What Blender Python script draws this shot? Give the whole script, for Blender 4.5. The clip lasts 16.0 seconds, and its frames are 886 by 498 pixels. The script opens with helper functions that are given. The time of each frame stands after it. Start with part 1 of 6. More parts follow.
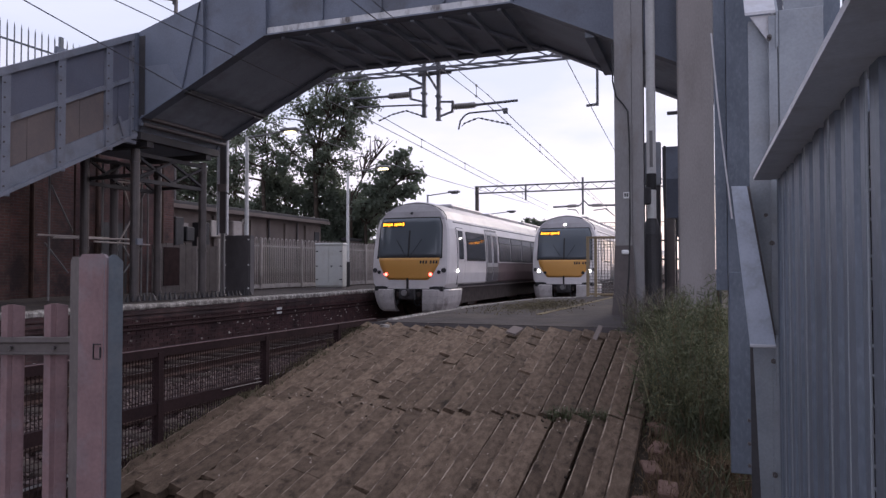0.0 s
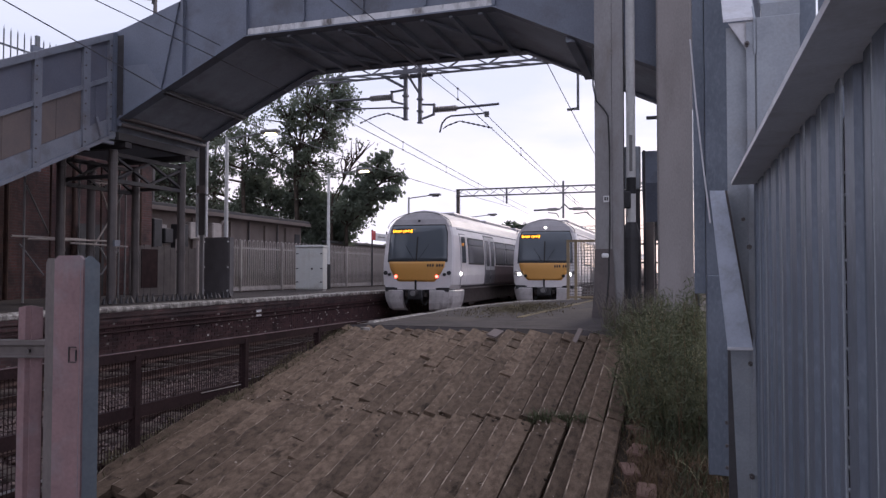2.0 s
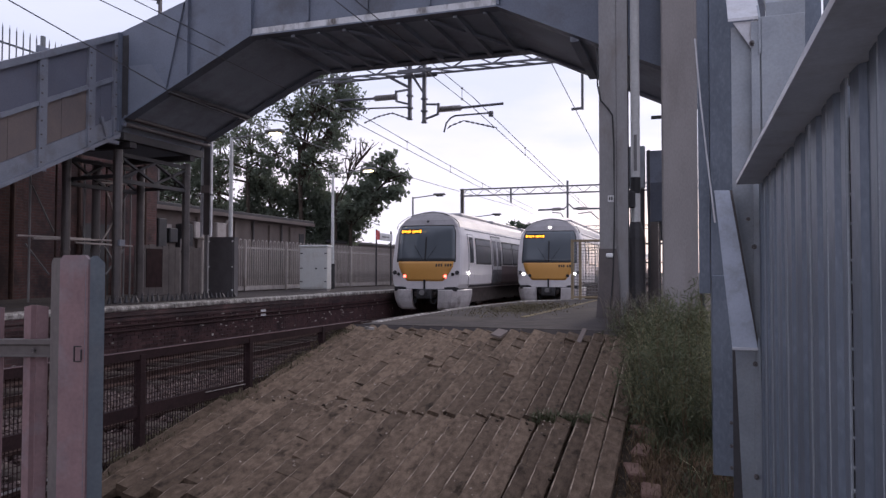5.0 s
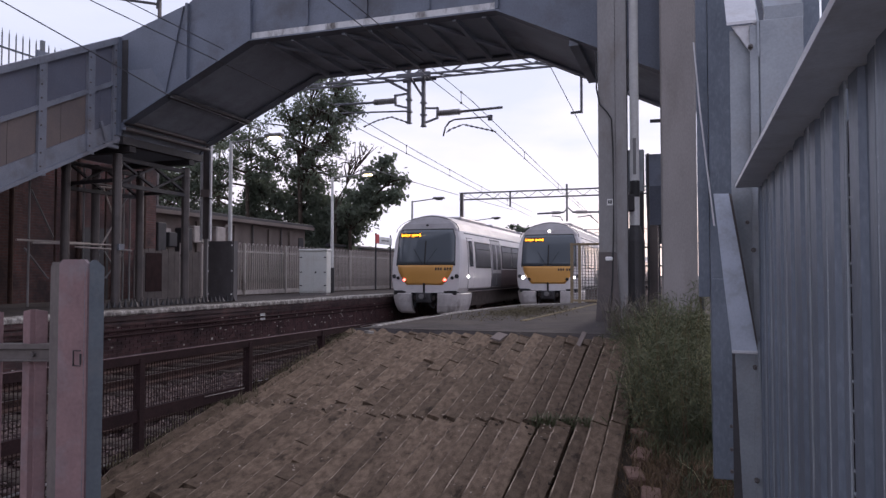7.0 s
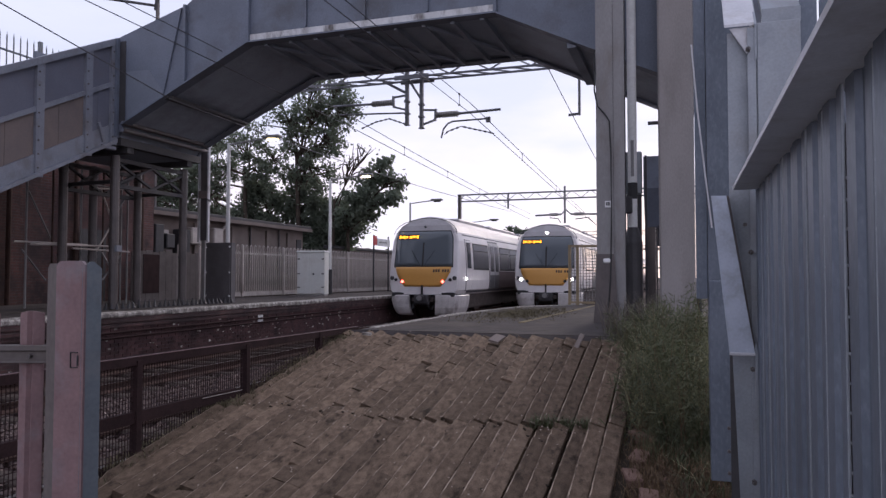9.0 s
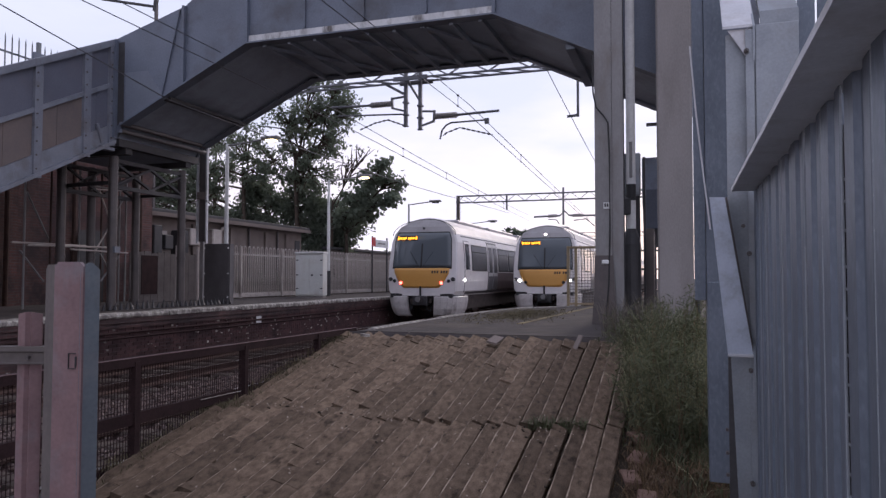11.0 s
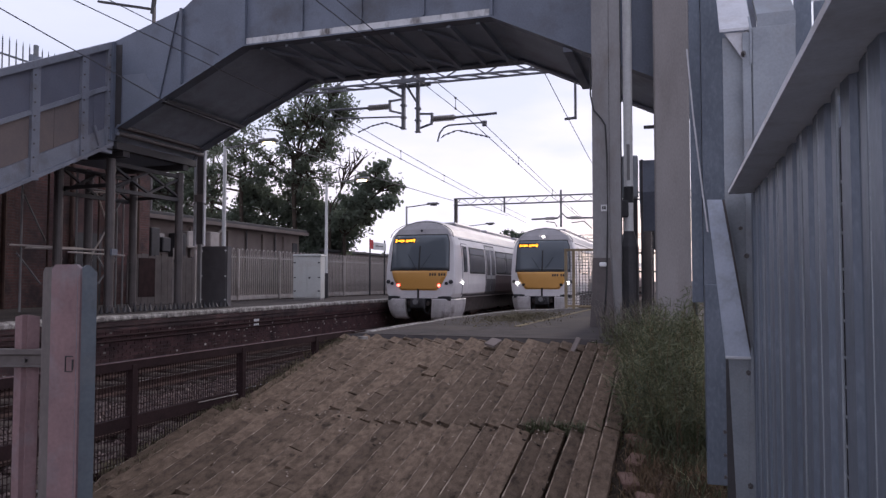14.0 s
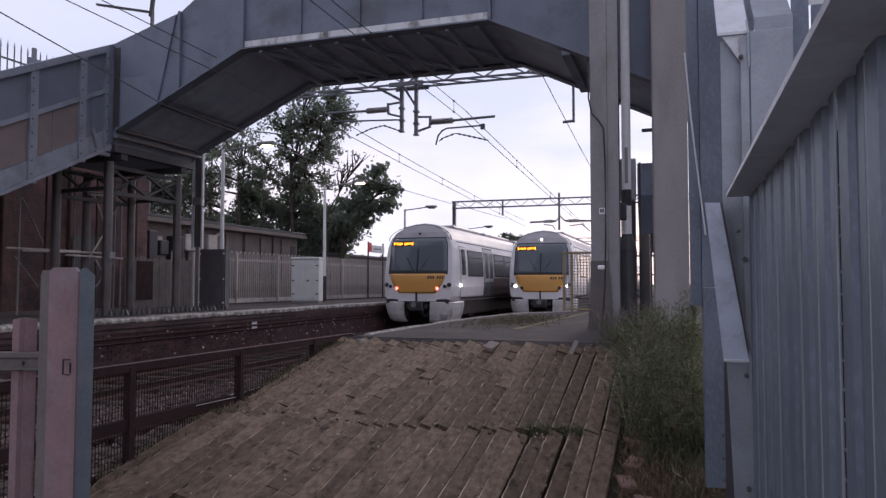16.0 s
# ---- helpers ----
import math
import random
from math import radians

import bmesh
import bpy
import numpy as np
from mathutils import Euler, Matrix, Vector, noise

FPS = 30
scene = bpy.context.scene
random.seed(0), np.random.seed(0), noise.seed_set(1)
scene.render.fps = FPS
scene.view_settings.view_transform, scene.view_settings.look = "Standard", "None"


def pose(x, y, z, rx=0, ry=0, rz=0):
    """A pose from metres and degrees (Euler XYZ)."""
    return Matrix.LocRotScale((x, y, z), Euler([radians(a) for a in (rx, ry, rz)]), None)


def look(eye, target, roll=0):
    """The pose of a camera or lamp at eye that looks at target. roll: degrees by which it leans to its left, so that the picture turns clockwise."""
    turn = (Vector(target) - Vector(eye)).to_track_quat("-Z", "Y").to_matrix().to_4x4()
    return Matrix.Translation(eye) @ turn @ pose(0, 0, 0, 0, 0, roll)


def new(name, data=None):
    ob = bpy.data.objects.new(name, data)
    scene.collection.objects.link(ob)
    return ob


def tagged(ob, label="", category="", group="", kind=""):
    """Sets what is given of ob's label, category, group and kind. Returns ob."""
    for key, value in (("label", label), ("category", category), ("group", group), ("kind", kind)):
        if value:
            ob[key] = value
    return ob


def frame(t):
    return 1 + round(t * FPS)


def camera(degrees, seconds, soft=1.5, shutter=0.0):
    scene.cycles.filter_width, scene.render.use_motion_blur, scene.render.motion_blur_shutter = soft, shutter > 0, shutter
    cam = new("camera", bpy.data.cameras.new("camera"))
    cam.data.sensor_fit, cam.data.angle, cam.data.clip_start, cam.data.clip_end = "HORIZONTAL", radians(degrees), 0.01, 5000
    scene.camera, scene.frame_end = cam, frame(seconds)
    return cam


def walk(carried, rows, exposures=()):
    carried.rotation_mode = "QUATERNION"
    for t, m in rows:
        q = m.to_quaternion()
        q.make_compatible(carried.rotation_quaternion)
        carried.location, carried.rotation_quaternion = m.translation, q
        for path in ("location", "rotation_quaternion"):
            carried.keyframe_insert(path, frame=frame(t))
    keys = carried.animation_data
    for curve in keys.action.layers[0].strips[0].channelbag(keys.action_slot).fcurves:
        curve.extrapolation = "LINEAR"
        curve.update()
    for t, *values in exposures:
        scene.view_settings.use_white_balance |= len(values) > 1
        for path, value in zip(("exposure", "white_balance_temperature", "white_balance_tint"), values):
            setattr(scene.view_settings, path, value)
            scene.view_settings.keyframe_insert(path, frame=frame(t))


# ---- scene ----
# Hand-held camera that turns a little on one spot.
cam = camera(63.38, 16.0, soft=1.4)
EYE = (0.0, 0.0, 1.65)
TURNS = [
    (0.0, 91.531, 0.090, 20.149),
    (0.5, 91.607, -0.006, 20.173),
    (1.0, 91.893, -0.078, 19.284),
    (1.5, 91.880, -0.094, 18.974),
    (2.0, 91.755, -0.064, 18.624),
    (2.5, 91.763, -0.007, 18.670),
    (3.0, 91.692, -0.012, 18.717),
    (3.5, 91.759, -0.000, 18.737),
    (4.0, 91.762, -0.025, 18.870),
    (6.5, 91.720, -0.117, 18.982),
    (7.0, 92.029, -0.006, 18.914),
    (7.5, 92.109, -0.124, 18.819),
    (8.0, 91.982, -0.079, 18.751),
    (8.5, 92.039, -0.041, 18.772),
    (9.0, 92.171, -0.052, 18.748),
    (11.5, 92.294, -0.077, 18.561),
    (12.0, 92.356, -0.050, 18.443),
    (12.5, 92.438, -0.048, 18.354),
    (13.0, 92.379, -0.022, 18.391),
    (13.5, 92.466, -0.033, 18.412),
    (14.0, 92.469, -0.058, 18.452),
    (14.5, 92.438, -0.025, 18.399),
    (15.0, 92.532, -0.008, 18.376),
    (15.5, 92.577, -0.057, 18.372),
    (16.0, 92.705, -0.054, 18.313),
]
walk(cam, [(t, pose(*EYE, rx, ry, rz)) for t, rx, ry, rz in TURNS], [(0, 0.56, 6400, 18), (15.5, 0.56, 6400, 18), (16, 0.48, 6400, 18)])

# ---- light: dusk under thin cloud, brightest low over the line ahead ----
world = bpy.data.worlds.new("dusk_sky")
scene.world = world
world.use_nodes = True
wn, wl = world.node_tree.nodes, world.node_tree.links
wn.clear()
w_out = wn.new("ShaderNodeOutputWorld")
w_bg = wn.new("ShaderNodeBackground")
sky = wn.new("ShaderNodeTexSky")
sky.sky_type = "NISHITA"
sky.sun_disc = False
sky.sun_elevation = radians(7)
sky.sun_rotation = radians(8)
sky.air_density, sky.dust_density, sky.ozone_density = 1.0, 1.0, 3.0
w_geo = wn.new("ShaderNodeTexCoord")
w_map = wn.new("ShaderNodeMapping")
w_map.inputs["Scale"].default_value = (1.2, 1.2, 4.0)
w_noise = wn.new("ShaderNodeTexNoise")
w_noise.inputs["Scale"].default_value = 2.2
w_noise.inputs["Detail"].default_value = 6
w_ramp = wn.new("ShaderNodeValToRGB")
w_ramp.color_ramp.elements[0].position, w_ramp.color_ramp.elements[1].position = 0.36, 0.66
w_ramp.color_ramp.elements[0].color = (0.8, 0.8, 0.8, 1)
w_ramp.color_ramp.elements[1].color = (0.98, 0.98, 0.98, 1)
w_mix = wn.new("ShaderNodeMix")
w_mix.data_type = "RGBA"
# thin cloud: pinkish white low down, blue-grey higher up, uneven
w_sep = wn.new("ShaderNodeSeparateXYZ")
wl.new(w_geo.outputs["Generated"], w_sep.inputs[0])
w_high = wn.new("ShaderNodeMath")
w_high.operation = "MULTIPLY_ADD"
w_high.inputs[1].default_value = 0.65
wl.new(w_noise.outputs["Fac"], w_high.inputs[0])
wl.new(w_sep.outputs["Z"], w_high.inputs[2])
w_tone = wn.new("ShaderNodeValToRGB")
te = w_tone.color_ramp.elements
te[0].position, te[0].color = 0.3, (0.8, 0.69, 0.74, 1)
te[1].position, te[1].color = 0.59, (0.55, 0.59, 0.715, 1)
mid_tone = te.new(0.45)
mid_tone.color = (0.74, 0.725, 0.82, 1)
wl.new(w_high.outputs[0], w_tone.inputs["Fac"])
w_gain = wn.new("ShaderNodeMix")
w_gain.data_type, w_gain.blend_type = "RGBA", "MULTIPLY"
w_gain.inputs["Factor"].default_value = 1.0
w_gain.inputs["B"].default_value = (10.4, 10.4, 10.4, 1)
wl.new(w_tone.outputs["Color"], w_gain.inputs["A"])
wl.new(w_gain.outputs["Result"], w_mix.inputs["B"])
wl.new(w_geo.outputs["Generated"], w_map.inputs["Vector"])
wl.new(w_map.outputs["Vector"], w_noise.inputs["Vector"])
wl.new(w_noise.outputs["Fac"], w_ramp.inputs["Fac"])
wl.new(w_ramp.outputs["Color"], w_mix.inputs["Factor"])
wl.new(sky.outputs["Color"], w_mix.inputs["A"])
wl.new(w_mix.outputs["Result"], w_bg.inputs["Color"])
wl.new(w_bg.outputs["Background"], w_out.inputs["Surface"])
w_bg.inputs["Strength"].default_value = 0.1

sun_data = bpy.data.lights.new("sun", "SUN")
sun_data.energy, sun_data.angle, sun_data.color = 0.85, radians(14), (1.0, 0.9, 0.82)
sun = new("sun", sun_data)
sun.matrix_world = look((3, 30, 12), (0, 6, 0))
scene.view_settings.exposure = 0.0

# ---- materials ----
def material(name, base, other=None, rough=0.7, metal=0.0, scale=6.0, fine=60.0, bump=0.15, stain=None, stain_amount=0.0, stain_scale=1.5, vary=0.0, stretch=(1, 1, 1), spread=0.14, world=False, stain_from=0.5):
    """A surface with mottling at two sizes, stains, a fine relief and, where vary is set, a tone of its own for each object."""
    m = bpy.data.materials.new(name)
    m.use_nodes = True
    n, l = m.node_tree.nodes, m.node_tree.links
    b = n["Principled BSDF"]
    b.inputs["Roughness"].default_value, b.inputs["Metallic"].default_value = rough, metal
    b.inputs["Specular IOR Level"].default_value = 0.15 if rough >= 0.85 else 0.45
    co = n.new("ShaderNodeTexCoord")
    mp = n.new("ShaderNodeMapping")
    mp.inputs["Scale"].default_value = stretch
    if world:
        co = n.new("ShaderNodeNewGeometry")
    l.new(co.outputs["Position" if world else "Object"], mp.inputs["Vector"])
    n1 = n.new("ShaderNodeTexNoise")
    n1.inputs["Scale"].default_value, n1.inputs["Detail"].default_value = scale, 5
    n2 = n.new("ShaderNodeTexNoise")
    n2.inputs["Scale"].default_value, n2.inputs["Detail"].default_value = fine, 4
    for k in (n1, n2):
        l.new(mp.outputs["Vector"], k.inputs["Vector"])
    add = n.new("ShaderNodeMath")
    add.operation = "MULTIPLY_ADD"
    l.new(n1.outputs["Fac"], add.inputs[0])
    add.inputs[1].default_value = 0.6
    half = n.new("ShaderNodeMath")
    half.operation = "MULTIPLY"
    half.inputs[1].default_value = 0.4
    l.new(n2.outputs["Fac"], half.inputs[0])
    l.new(half.outputs[0], add.inputs[2])
    cr = n.new("ShaderNodeValToRGB")
    e = cr.color_ramp.elements
    e[0].position, e[1].position = 0.5 - spread, 0.5 + spread
    o = other or tuple(c * 0.72 for c in base)
    e[0].color, e[1].color = (*o, 1), (*base, 1)
    l.new(add.outputs[0], cr.inputs["Fac"])
    col = cr.outputs["Color"]
    if stain:
        n3 = n.new("ShaderNodeTexNoise")
        n3.inputs["Scale"].default_value, n3.inputs["Detail"].default_value = stain_scale, 8
        n3.inputs["Roughness"].default_value = 0.65
        l.new(mp.outputs["Vector"], n3.inputs["Vector"])
        sr = n.new("ShaderNodeValToRGB")
        sr.color_ramp.elements[0].position, sr.color_ramp.elements[1].position = stain_from, stain_from + 0.18
        sr.color_ramp.elements[0].color = (0, 0, 0, 1)
        sr.color_ramp.elements[1].color = (stain_amount,) * 3 + (1,)
        l.new(n3.outputs["Fac"], sr.inputs["Fac"])
        mx = n.new("ShaderNodeMix")
        mx.data_type = "RGBA"
        l.new(sr.outputs["Color"], mx.inputs["Factor"])
        l.new(col, mx.inputs["A"])
        mx.inputs["B"].default_value = (*stain, 1)
        col = mx.outputs["Result"]
    if vary:
        oi = n.new("ShaderNodeObjectInfo")
        mr = n.new("ShaderNodeMapRange")
        mr.inputs["To Min"].default_value, mr.inputs["To Max"].default_value = 1 - vary, 1 + vary
        l.new(oi.outputs["Random"], mr.inputs["Value"])
        hs = n.new("ShaderNodeHueSaturation")
        l.new(mr.outputs["Result"], hs.inputs["Value"])
        l.new(col, hs.inputs["Color"])
        col = hs.outputs["Color"]
    l.new(col, b.inputs["Base Color"])
    if bump:
        bp = n.new("ShaderNodeBump")
        bp.inputs["Strength"].default_value, bp.inputs["Distance"].default_value = bump, 0.02
        l.new(add.outputs[0], bp.inputs["Height"])
        l.new(bp.outputs["Normal"], b.inputs["Normal"])
    return m


def glow(name, colour, strength):
    m = bpy.data.materials.new(name)
    m.use_nodes = True
    b = m.node_tree.nodes["Principled BSDF"]
    b.inputs["Base Color"].default_value = (*colour, 1)
    b.inputs["Emission Color"].default_value = (*colour, 1)
    b.inputs["Emission Strength"].default_value = strength
    return m


def glass_mat(name, tint, rough=0.05):
    """Dark tinted glazing, seen from outside as a gloss over a dim inside."""
    m = bpy.data.materials.new(name)
    m.use_nodes = True
    b = m.node_tree.nodes["Principled BSDF"]
    b.inputs["Base Color"].default_value = (*tint, 1)
    b.inputs["Roughness"].default_value = rough
    b.inputs["IOR"].default_value = 1.5
    return m


M_BRIDGE = material("bridge_paint", (0.144, 0.167, 0.214), (0.103, 0.119, 0.153), 0.55, 0.0, 1.2, 30, 0.08, (0.05, 0.042, 0.036), 0.55, 0.9)
M_BRIDGE_EDGE = material("pale_edge_paint", (0.62, 0.62, 0.62), (0.45, 0.45, 0.45), 0.6, 0, 3, 40, 0.1, (0.05, 0.035, 0.025), 0.9, 2.6, stretch=(1, 1, 0.4))
M_SOFFIT = material("sooty_steel", (0.33, 0.375, 0.44), (0.26, 0.295, 0.35), 0.7, 0, 1.2, 30, 0.1, (0.15, 0.15, 0.165), 0.5, 1.0)
M_STAIR_STEEL = material("stair_frame_paint", (0.22, 0.235, 0.275), (0.165, 0.178, 0.21), 0.55, 0, 3, 40, 0.08, (0.09, 0.06, 0.045), 0.4, 2)
M_PANEL = material("grey_panel", (0.145, 0.152, 0.192), (0.115, 0.122, 0.155), 0.7, 0, 1.2, 30, 0.05, (0.17, 0.13, 0.12), 0.25, 1.1)
M_PANEL_TAN = material("tan_panel", (0.185, 0.145, 0.13), (0.14, 0.118, 0.115), 0.7, 0, 1.2, 30, 0.05, (0.13, 0.11, 0.11), 0.5, 1.4)
M_GALV = material("galvanised_blue", (0.152, 0.177, 0.216), (0.108, 0.129, 0.16), 0.45, 0.3, 5, 55, 0.06, (0.27, 0.31, 0.36), 0.25, 40, vary=0.07, stretch=(1, 1, 0.5))
M_GALV_PLAIN = material("galvanised_steel", (0.3, 0.325, 0.35), (0.23, 0.25, 0.275), 0.5, 0.35, 8, 70, 0.06, (0.12, 0.1, 0.085), 0.4, 4)
M_RUSTY = material("weathered_galvanised_pink", (0.235, 0.145, 0.145), (0.165, 0.103, 0.105), 0.7, 0.15, 9, 90, 0.1, (0.2, 0.23, 0.25), 0.4, 5)
M_TIMBER = material("weathered_timber", (0.19, 0.135, 0.095), (0.075, 0.052, 0.036), 0.9, 0, 11, 90, 1.0, (0.022, 0.016, 0.011), 0.95, 5.2, vary=0.26, stretch=(2.0, 0.85, 2.0), spread=0.16, world=True, stain_from=0.55)
M_SOIL = material("dark_soil", (0.05, 0.038, 0.028), (0.025, 0.02, 0.015), 1.0, 0, 6, 50, 0.8)
M_ASPHALT = material("worn_asphalt", (0.066, 0.056, 0.054), (0.036, 0.031, 0.03), 0.92, 0, 3, 90, 0.5, (0.095, 0.08, 0.064), 0.6, 0.9)
M_BALLAST = material("ballast", (0.16, 0.115, 0.105), (0.03, 0.02, 0.019), 0.95, 0, 14, 40, 1.0)
M_MORTAR = material("dark_mortar", (0.07, 0.06, 0.055), None, 0.95, 0, 8, 60, 0.3)
M_COPING = material("pale_coping", (0.48, 0.45, 0.41), (0.15, 0.135, 0.125), 0.85, 0, 7, 50, 0.3, (0.08, 0.072, 0.065), 0.85, 4, spread=0.08)
M_CONCRETE = material("concrete", (0.29, 0.27, 0.262), (0.215, 0.2, 0.195), 0.85, 0, 1.5, 60, 0.15, (0.14, 0.12, 0.11), 0.5, 1.3, stretch=(1, 1, 0.35))
M_MAST = material("mast_steel", (0.24, 0.235, 0.235), (0.18, 0.175, 0.175), 0.6, 0.2, 2, 50, 0.08, (0.12, 0.09, 0.07), 0.5, 2.2, stretch=(1, 1, 0.4))
M_DARK = material("dark_steel", (0.06, 0.057, 0.06), (0.038, 0.037, 0.04), 0.6, 0.2, 4, 40, 0.1)
M_RUST = material("rusted_rail_steel", (0.085, 0.05, 0.04), (0.045, 0.03, 0.026), 0.85, 0.1, 6, 60, 0.2)
M_RAIL = material("worn_rail_head", (0.42, 0.4, 0.39), (0.3, 0.28, 0.27), 0.3, 0.9, 6, 60, 0.02)
M_WHITE = material("white_train_paint", (0.7, 0.665, 0.665), (0.6, 0.57, 0.57), 0.3, 0, 1.5, 30, 0.01, (0.42, 0.39, 0.37), 0.35, 0.8)
M_ROOF = material("train_roof_grey", (0.36, 0.34, 0.345), (0.27, 0.255, 0.26), 0.5, 0, 1.5, 30, 0.02, (0.2, 0.18, 0.17), 0.5, 0.9)
M_YELLOW = material("warning_yellow", (0.6, 0.305, 0.075), (0.53, 0.265, 0.065), 0.4, 0, 1.5, 30, 0.01, (0.4, 0.2, 0.04), 0.25, 1.5)
M_BLACK = material("black_rubber", (0.02, 0.02, 0.022), None, 0.6, 0, 4, 40, 0.05)
M_DOORGREY = material("dark_door_paint", (0.075, 0.075, 0.085), (0.06, 0.06, 0.068), 0.4, 0, 3, 30, 0.02)
M_UNDER = material("underframe_grime", (0.075, 0.06, 0.056), (0.042, 0.035, 0.033), 0.9, 0, 5, 40, 0.3)
M_GLASS = glass_mat("tinted_glass", (0.07, 0.07, 0.075), 0.05)
M_WINDSCREEN = glass_mat("windscreen_glass", (0.1, 0.115, 0.13), 0.07)
M_LED = glow("amber_display", (1.0, 0.36, 0.02), 2.2)
M_TAIL = glow("tail_lamp_red", (1.0, 0.09, 0.06), 7.0)
M_HEAD = glow("head_lamp_white", (1.0, 0.96, 0.9), 14.0)
M_COLUMN = material("sooty_column_paint", (0.1, 0.085, 0.082), (0.06, 0.052, 0.052), 0.36, 0.1, 3, 40, 0.1, (0.12, 0.1, 0.09), 0.4, 2)
M_FENCE = material("blackened_fence_steel", (0.042, 0.023, 0.023), (0.024, 0.014, 0.014), 0.9, 0.0, 5, 50, 0.15)
M_SLEEPER = material("oily_sleeper", (0.085, 0.066, 0.055), (0.045, 0.036, 0.031), 0.9, 0, 5, 50, 0.3)
M_BRIGHT = material("bright_galvanised", (0.58, 0.58, 0.6), (0.47, 0.47, 0.49), 0.45, 0.2, 6, 70, 0.05, (0.34, 0.31, 0.29), 0.5, 5)
M_COWL = material("scuffed_cowl", (0.6, 0.57, 0.56), (0.42, 0.39, 0.38), 0.5, 0, 2, 30, 0.03, (0.16, 0.135, 0.125), 0.75, 1.8)
M_HOARD = material("hoarding_board", (0.15, 0.13, 0.122), (0.1, 0.086, 0.082), 0.85, 0, 3, 40, 0.1)
M_BOUNCE = material("bounce_paving", (0.42, 0.4, 0.38), (0.34, 0.32, 0.3), 0.9, 0, 2, 50, 0.1)
# pale wood colour that stands in for the highlight along the timber ridges
M_TIMBER_EDGE = material("ridge_highlight_timber", (0.46, 0.36, 0.275), (0.2, 0.15, 0.112), 0.9, 0, 9, 60, 0.6, (0.07, 0.05, 0.037), 0.9, 7, stain_from=0.42)
M_OHL = material("overhead_steel", (0.22, 0.22, 0.235), (0.15, 0.15, 0.16), 0.6, 0.3, 4, 40, 0.05)
M_GALV_DARK = material("dull_galvanised", (0.15, 0.17, 0.185), (0.11, 0.125, 0.138), 0.55, 0.25, 9, 90, 0.08, (0.22, 0.2, 0.19), 0.35, 6)
M_LITTER = material("leaf_litter_soil", (0.1, 0.066, 0.045), (0.035, 0.024, 0.018), 1.0, 0, 14, 60, 1.0)
M_LAMP = glow("platform_lamp_glow", (1.0, 0.86, 0.48), 3.6)
M_LEAF = material("tree_leaf", (0.12, 0.14, 0.11), (0.075, 0.09, 0.07), 0.7, 0, 3, 30, 0.0)
M_BARK = material("bark", (0.09, 0.07, 0.055), (0.05, 0.04, 0.033), 0.95, 0, 5, 30, 0.5)
M_GRASS = material("weed_green", (0.13, 0.137, 0.072), (0.042, 0.048, 0.026), 0.75, 0, 4, 30, 0.0)
M_STRAW = material("dry_grass", (0.18, 0.122, 0.072), (0.09, 0.06, 0.038), 0.85, 0, 4, 30, 0.0)
M_DEAD = material("dead_stem", (0.17, 0.145, 0.12), (0.09, 0.078, 0.066), 0.9, 0, 4, 30, 0.0)
M_MOSS = material("dry_moss", (0.19, 0.16, 0.1), (0.095, 0.082, 0.053), 0.95, 0, 4, 30, 0.0)
M_SHED = material("shed_render", (0.22, 0.18, 0.162), (0.155, 0.128, 0.116), 0.9, 0, 2, 50, 0.2, (0.15, 0.125, 0.11), 0.5, 1)
M_CABINET = material("cabinet_grey_paint", (0.62, 0.63, 0.6), (0.52, 0.53, 0.51), 0.5, 0, 2, 30, 0.03, (0.25, 0.2, 0.16), 0.3, 2)
M_PALING = material("platform_paling", (0.5, 0.445, 0.41), (0.35, 0.31, 0.285), 0.65, 0.1, 3, 40, 0.08, (0.11, 0.085, 0.07), 0.5, 2)
M_POLEWHITE = material("white_pole_paint", (0.68, 0.68, 0.67), (0.55, 0.55, 0.54), 0.4, 0, 3, 30, 0.02, (0.3, 0.28, 0.26), 0.3, 3)
M_SIGNRED = material("red_sign", (0.55, 0.03, 0.04), None, 0.5, 0, 3, 30, 0.0)
M_SIGNWHITE = material("white_sign", (0.75, 0.75, 0.74), None, 0.5, 0, 3, 30, 0.0)
M_GATE = material("yellow_gate_paint", (0.36, 0.28, 0.17), (0.27, 0.21, 0.13), 0.6, 0, 4, 30, 0.05)
M_CLAY = material("brick_rubble", (0.22, 0.14, 0.112), (0.13, 0.08, 0.065), 0.9, 0, 6, 50, 0.3)
M_WIRE = material("wire", (0.13, 0.13, 0.14), (0.1, 0.1, 0.11), 0.45, 0.5, 3, 30, 0.0)
M_INSUL = material("insulator_porcelain", (0.3, 0.28, 0.27), (0.22, 0.2, 0.19), 0.3, 0, 3, 30, 0.0)
M_LINE = material("worn_yellow_line", (0.26, 0.2, 0.09), (0.12, 0.1, 0.065), 0.85, 0, 6, 60, 0.05, (0.06, 0.052, 0.05), 0.95, 3)


# ---- mesh helpers ----
def mesh(name, bm, mat, smooth=False):
    me = bpy.data.meshes.new(name)
    bm.normal_update()
    bm.to_mesh(me)
    bm.free()
    for k in mat if isinstance(mat, (list, tuple)) else (mat,):
        me.materials.append(k)
    if smooth:
        me.shade_smooth()
    return me


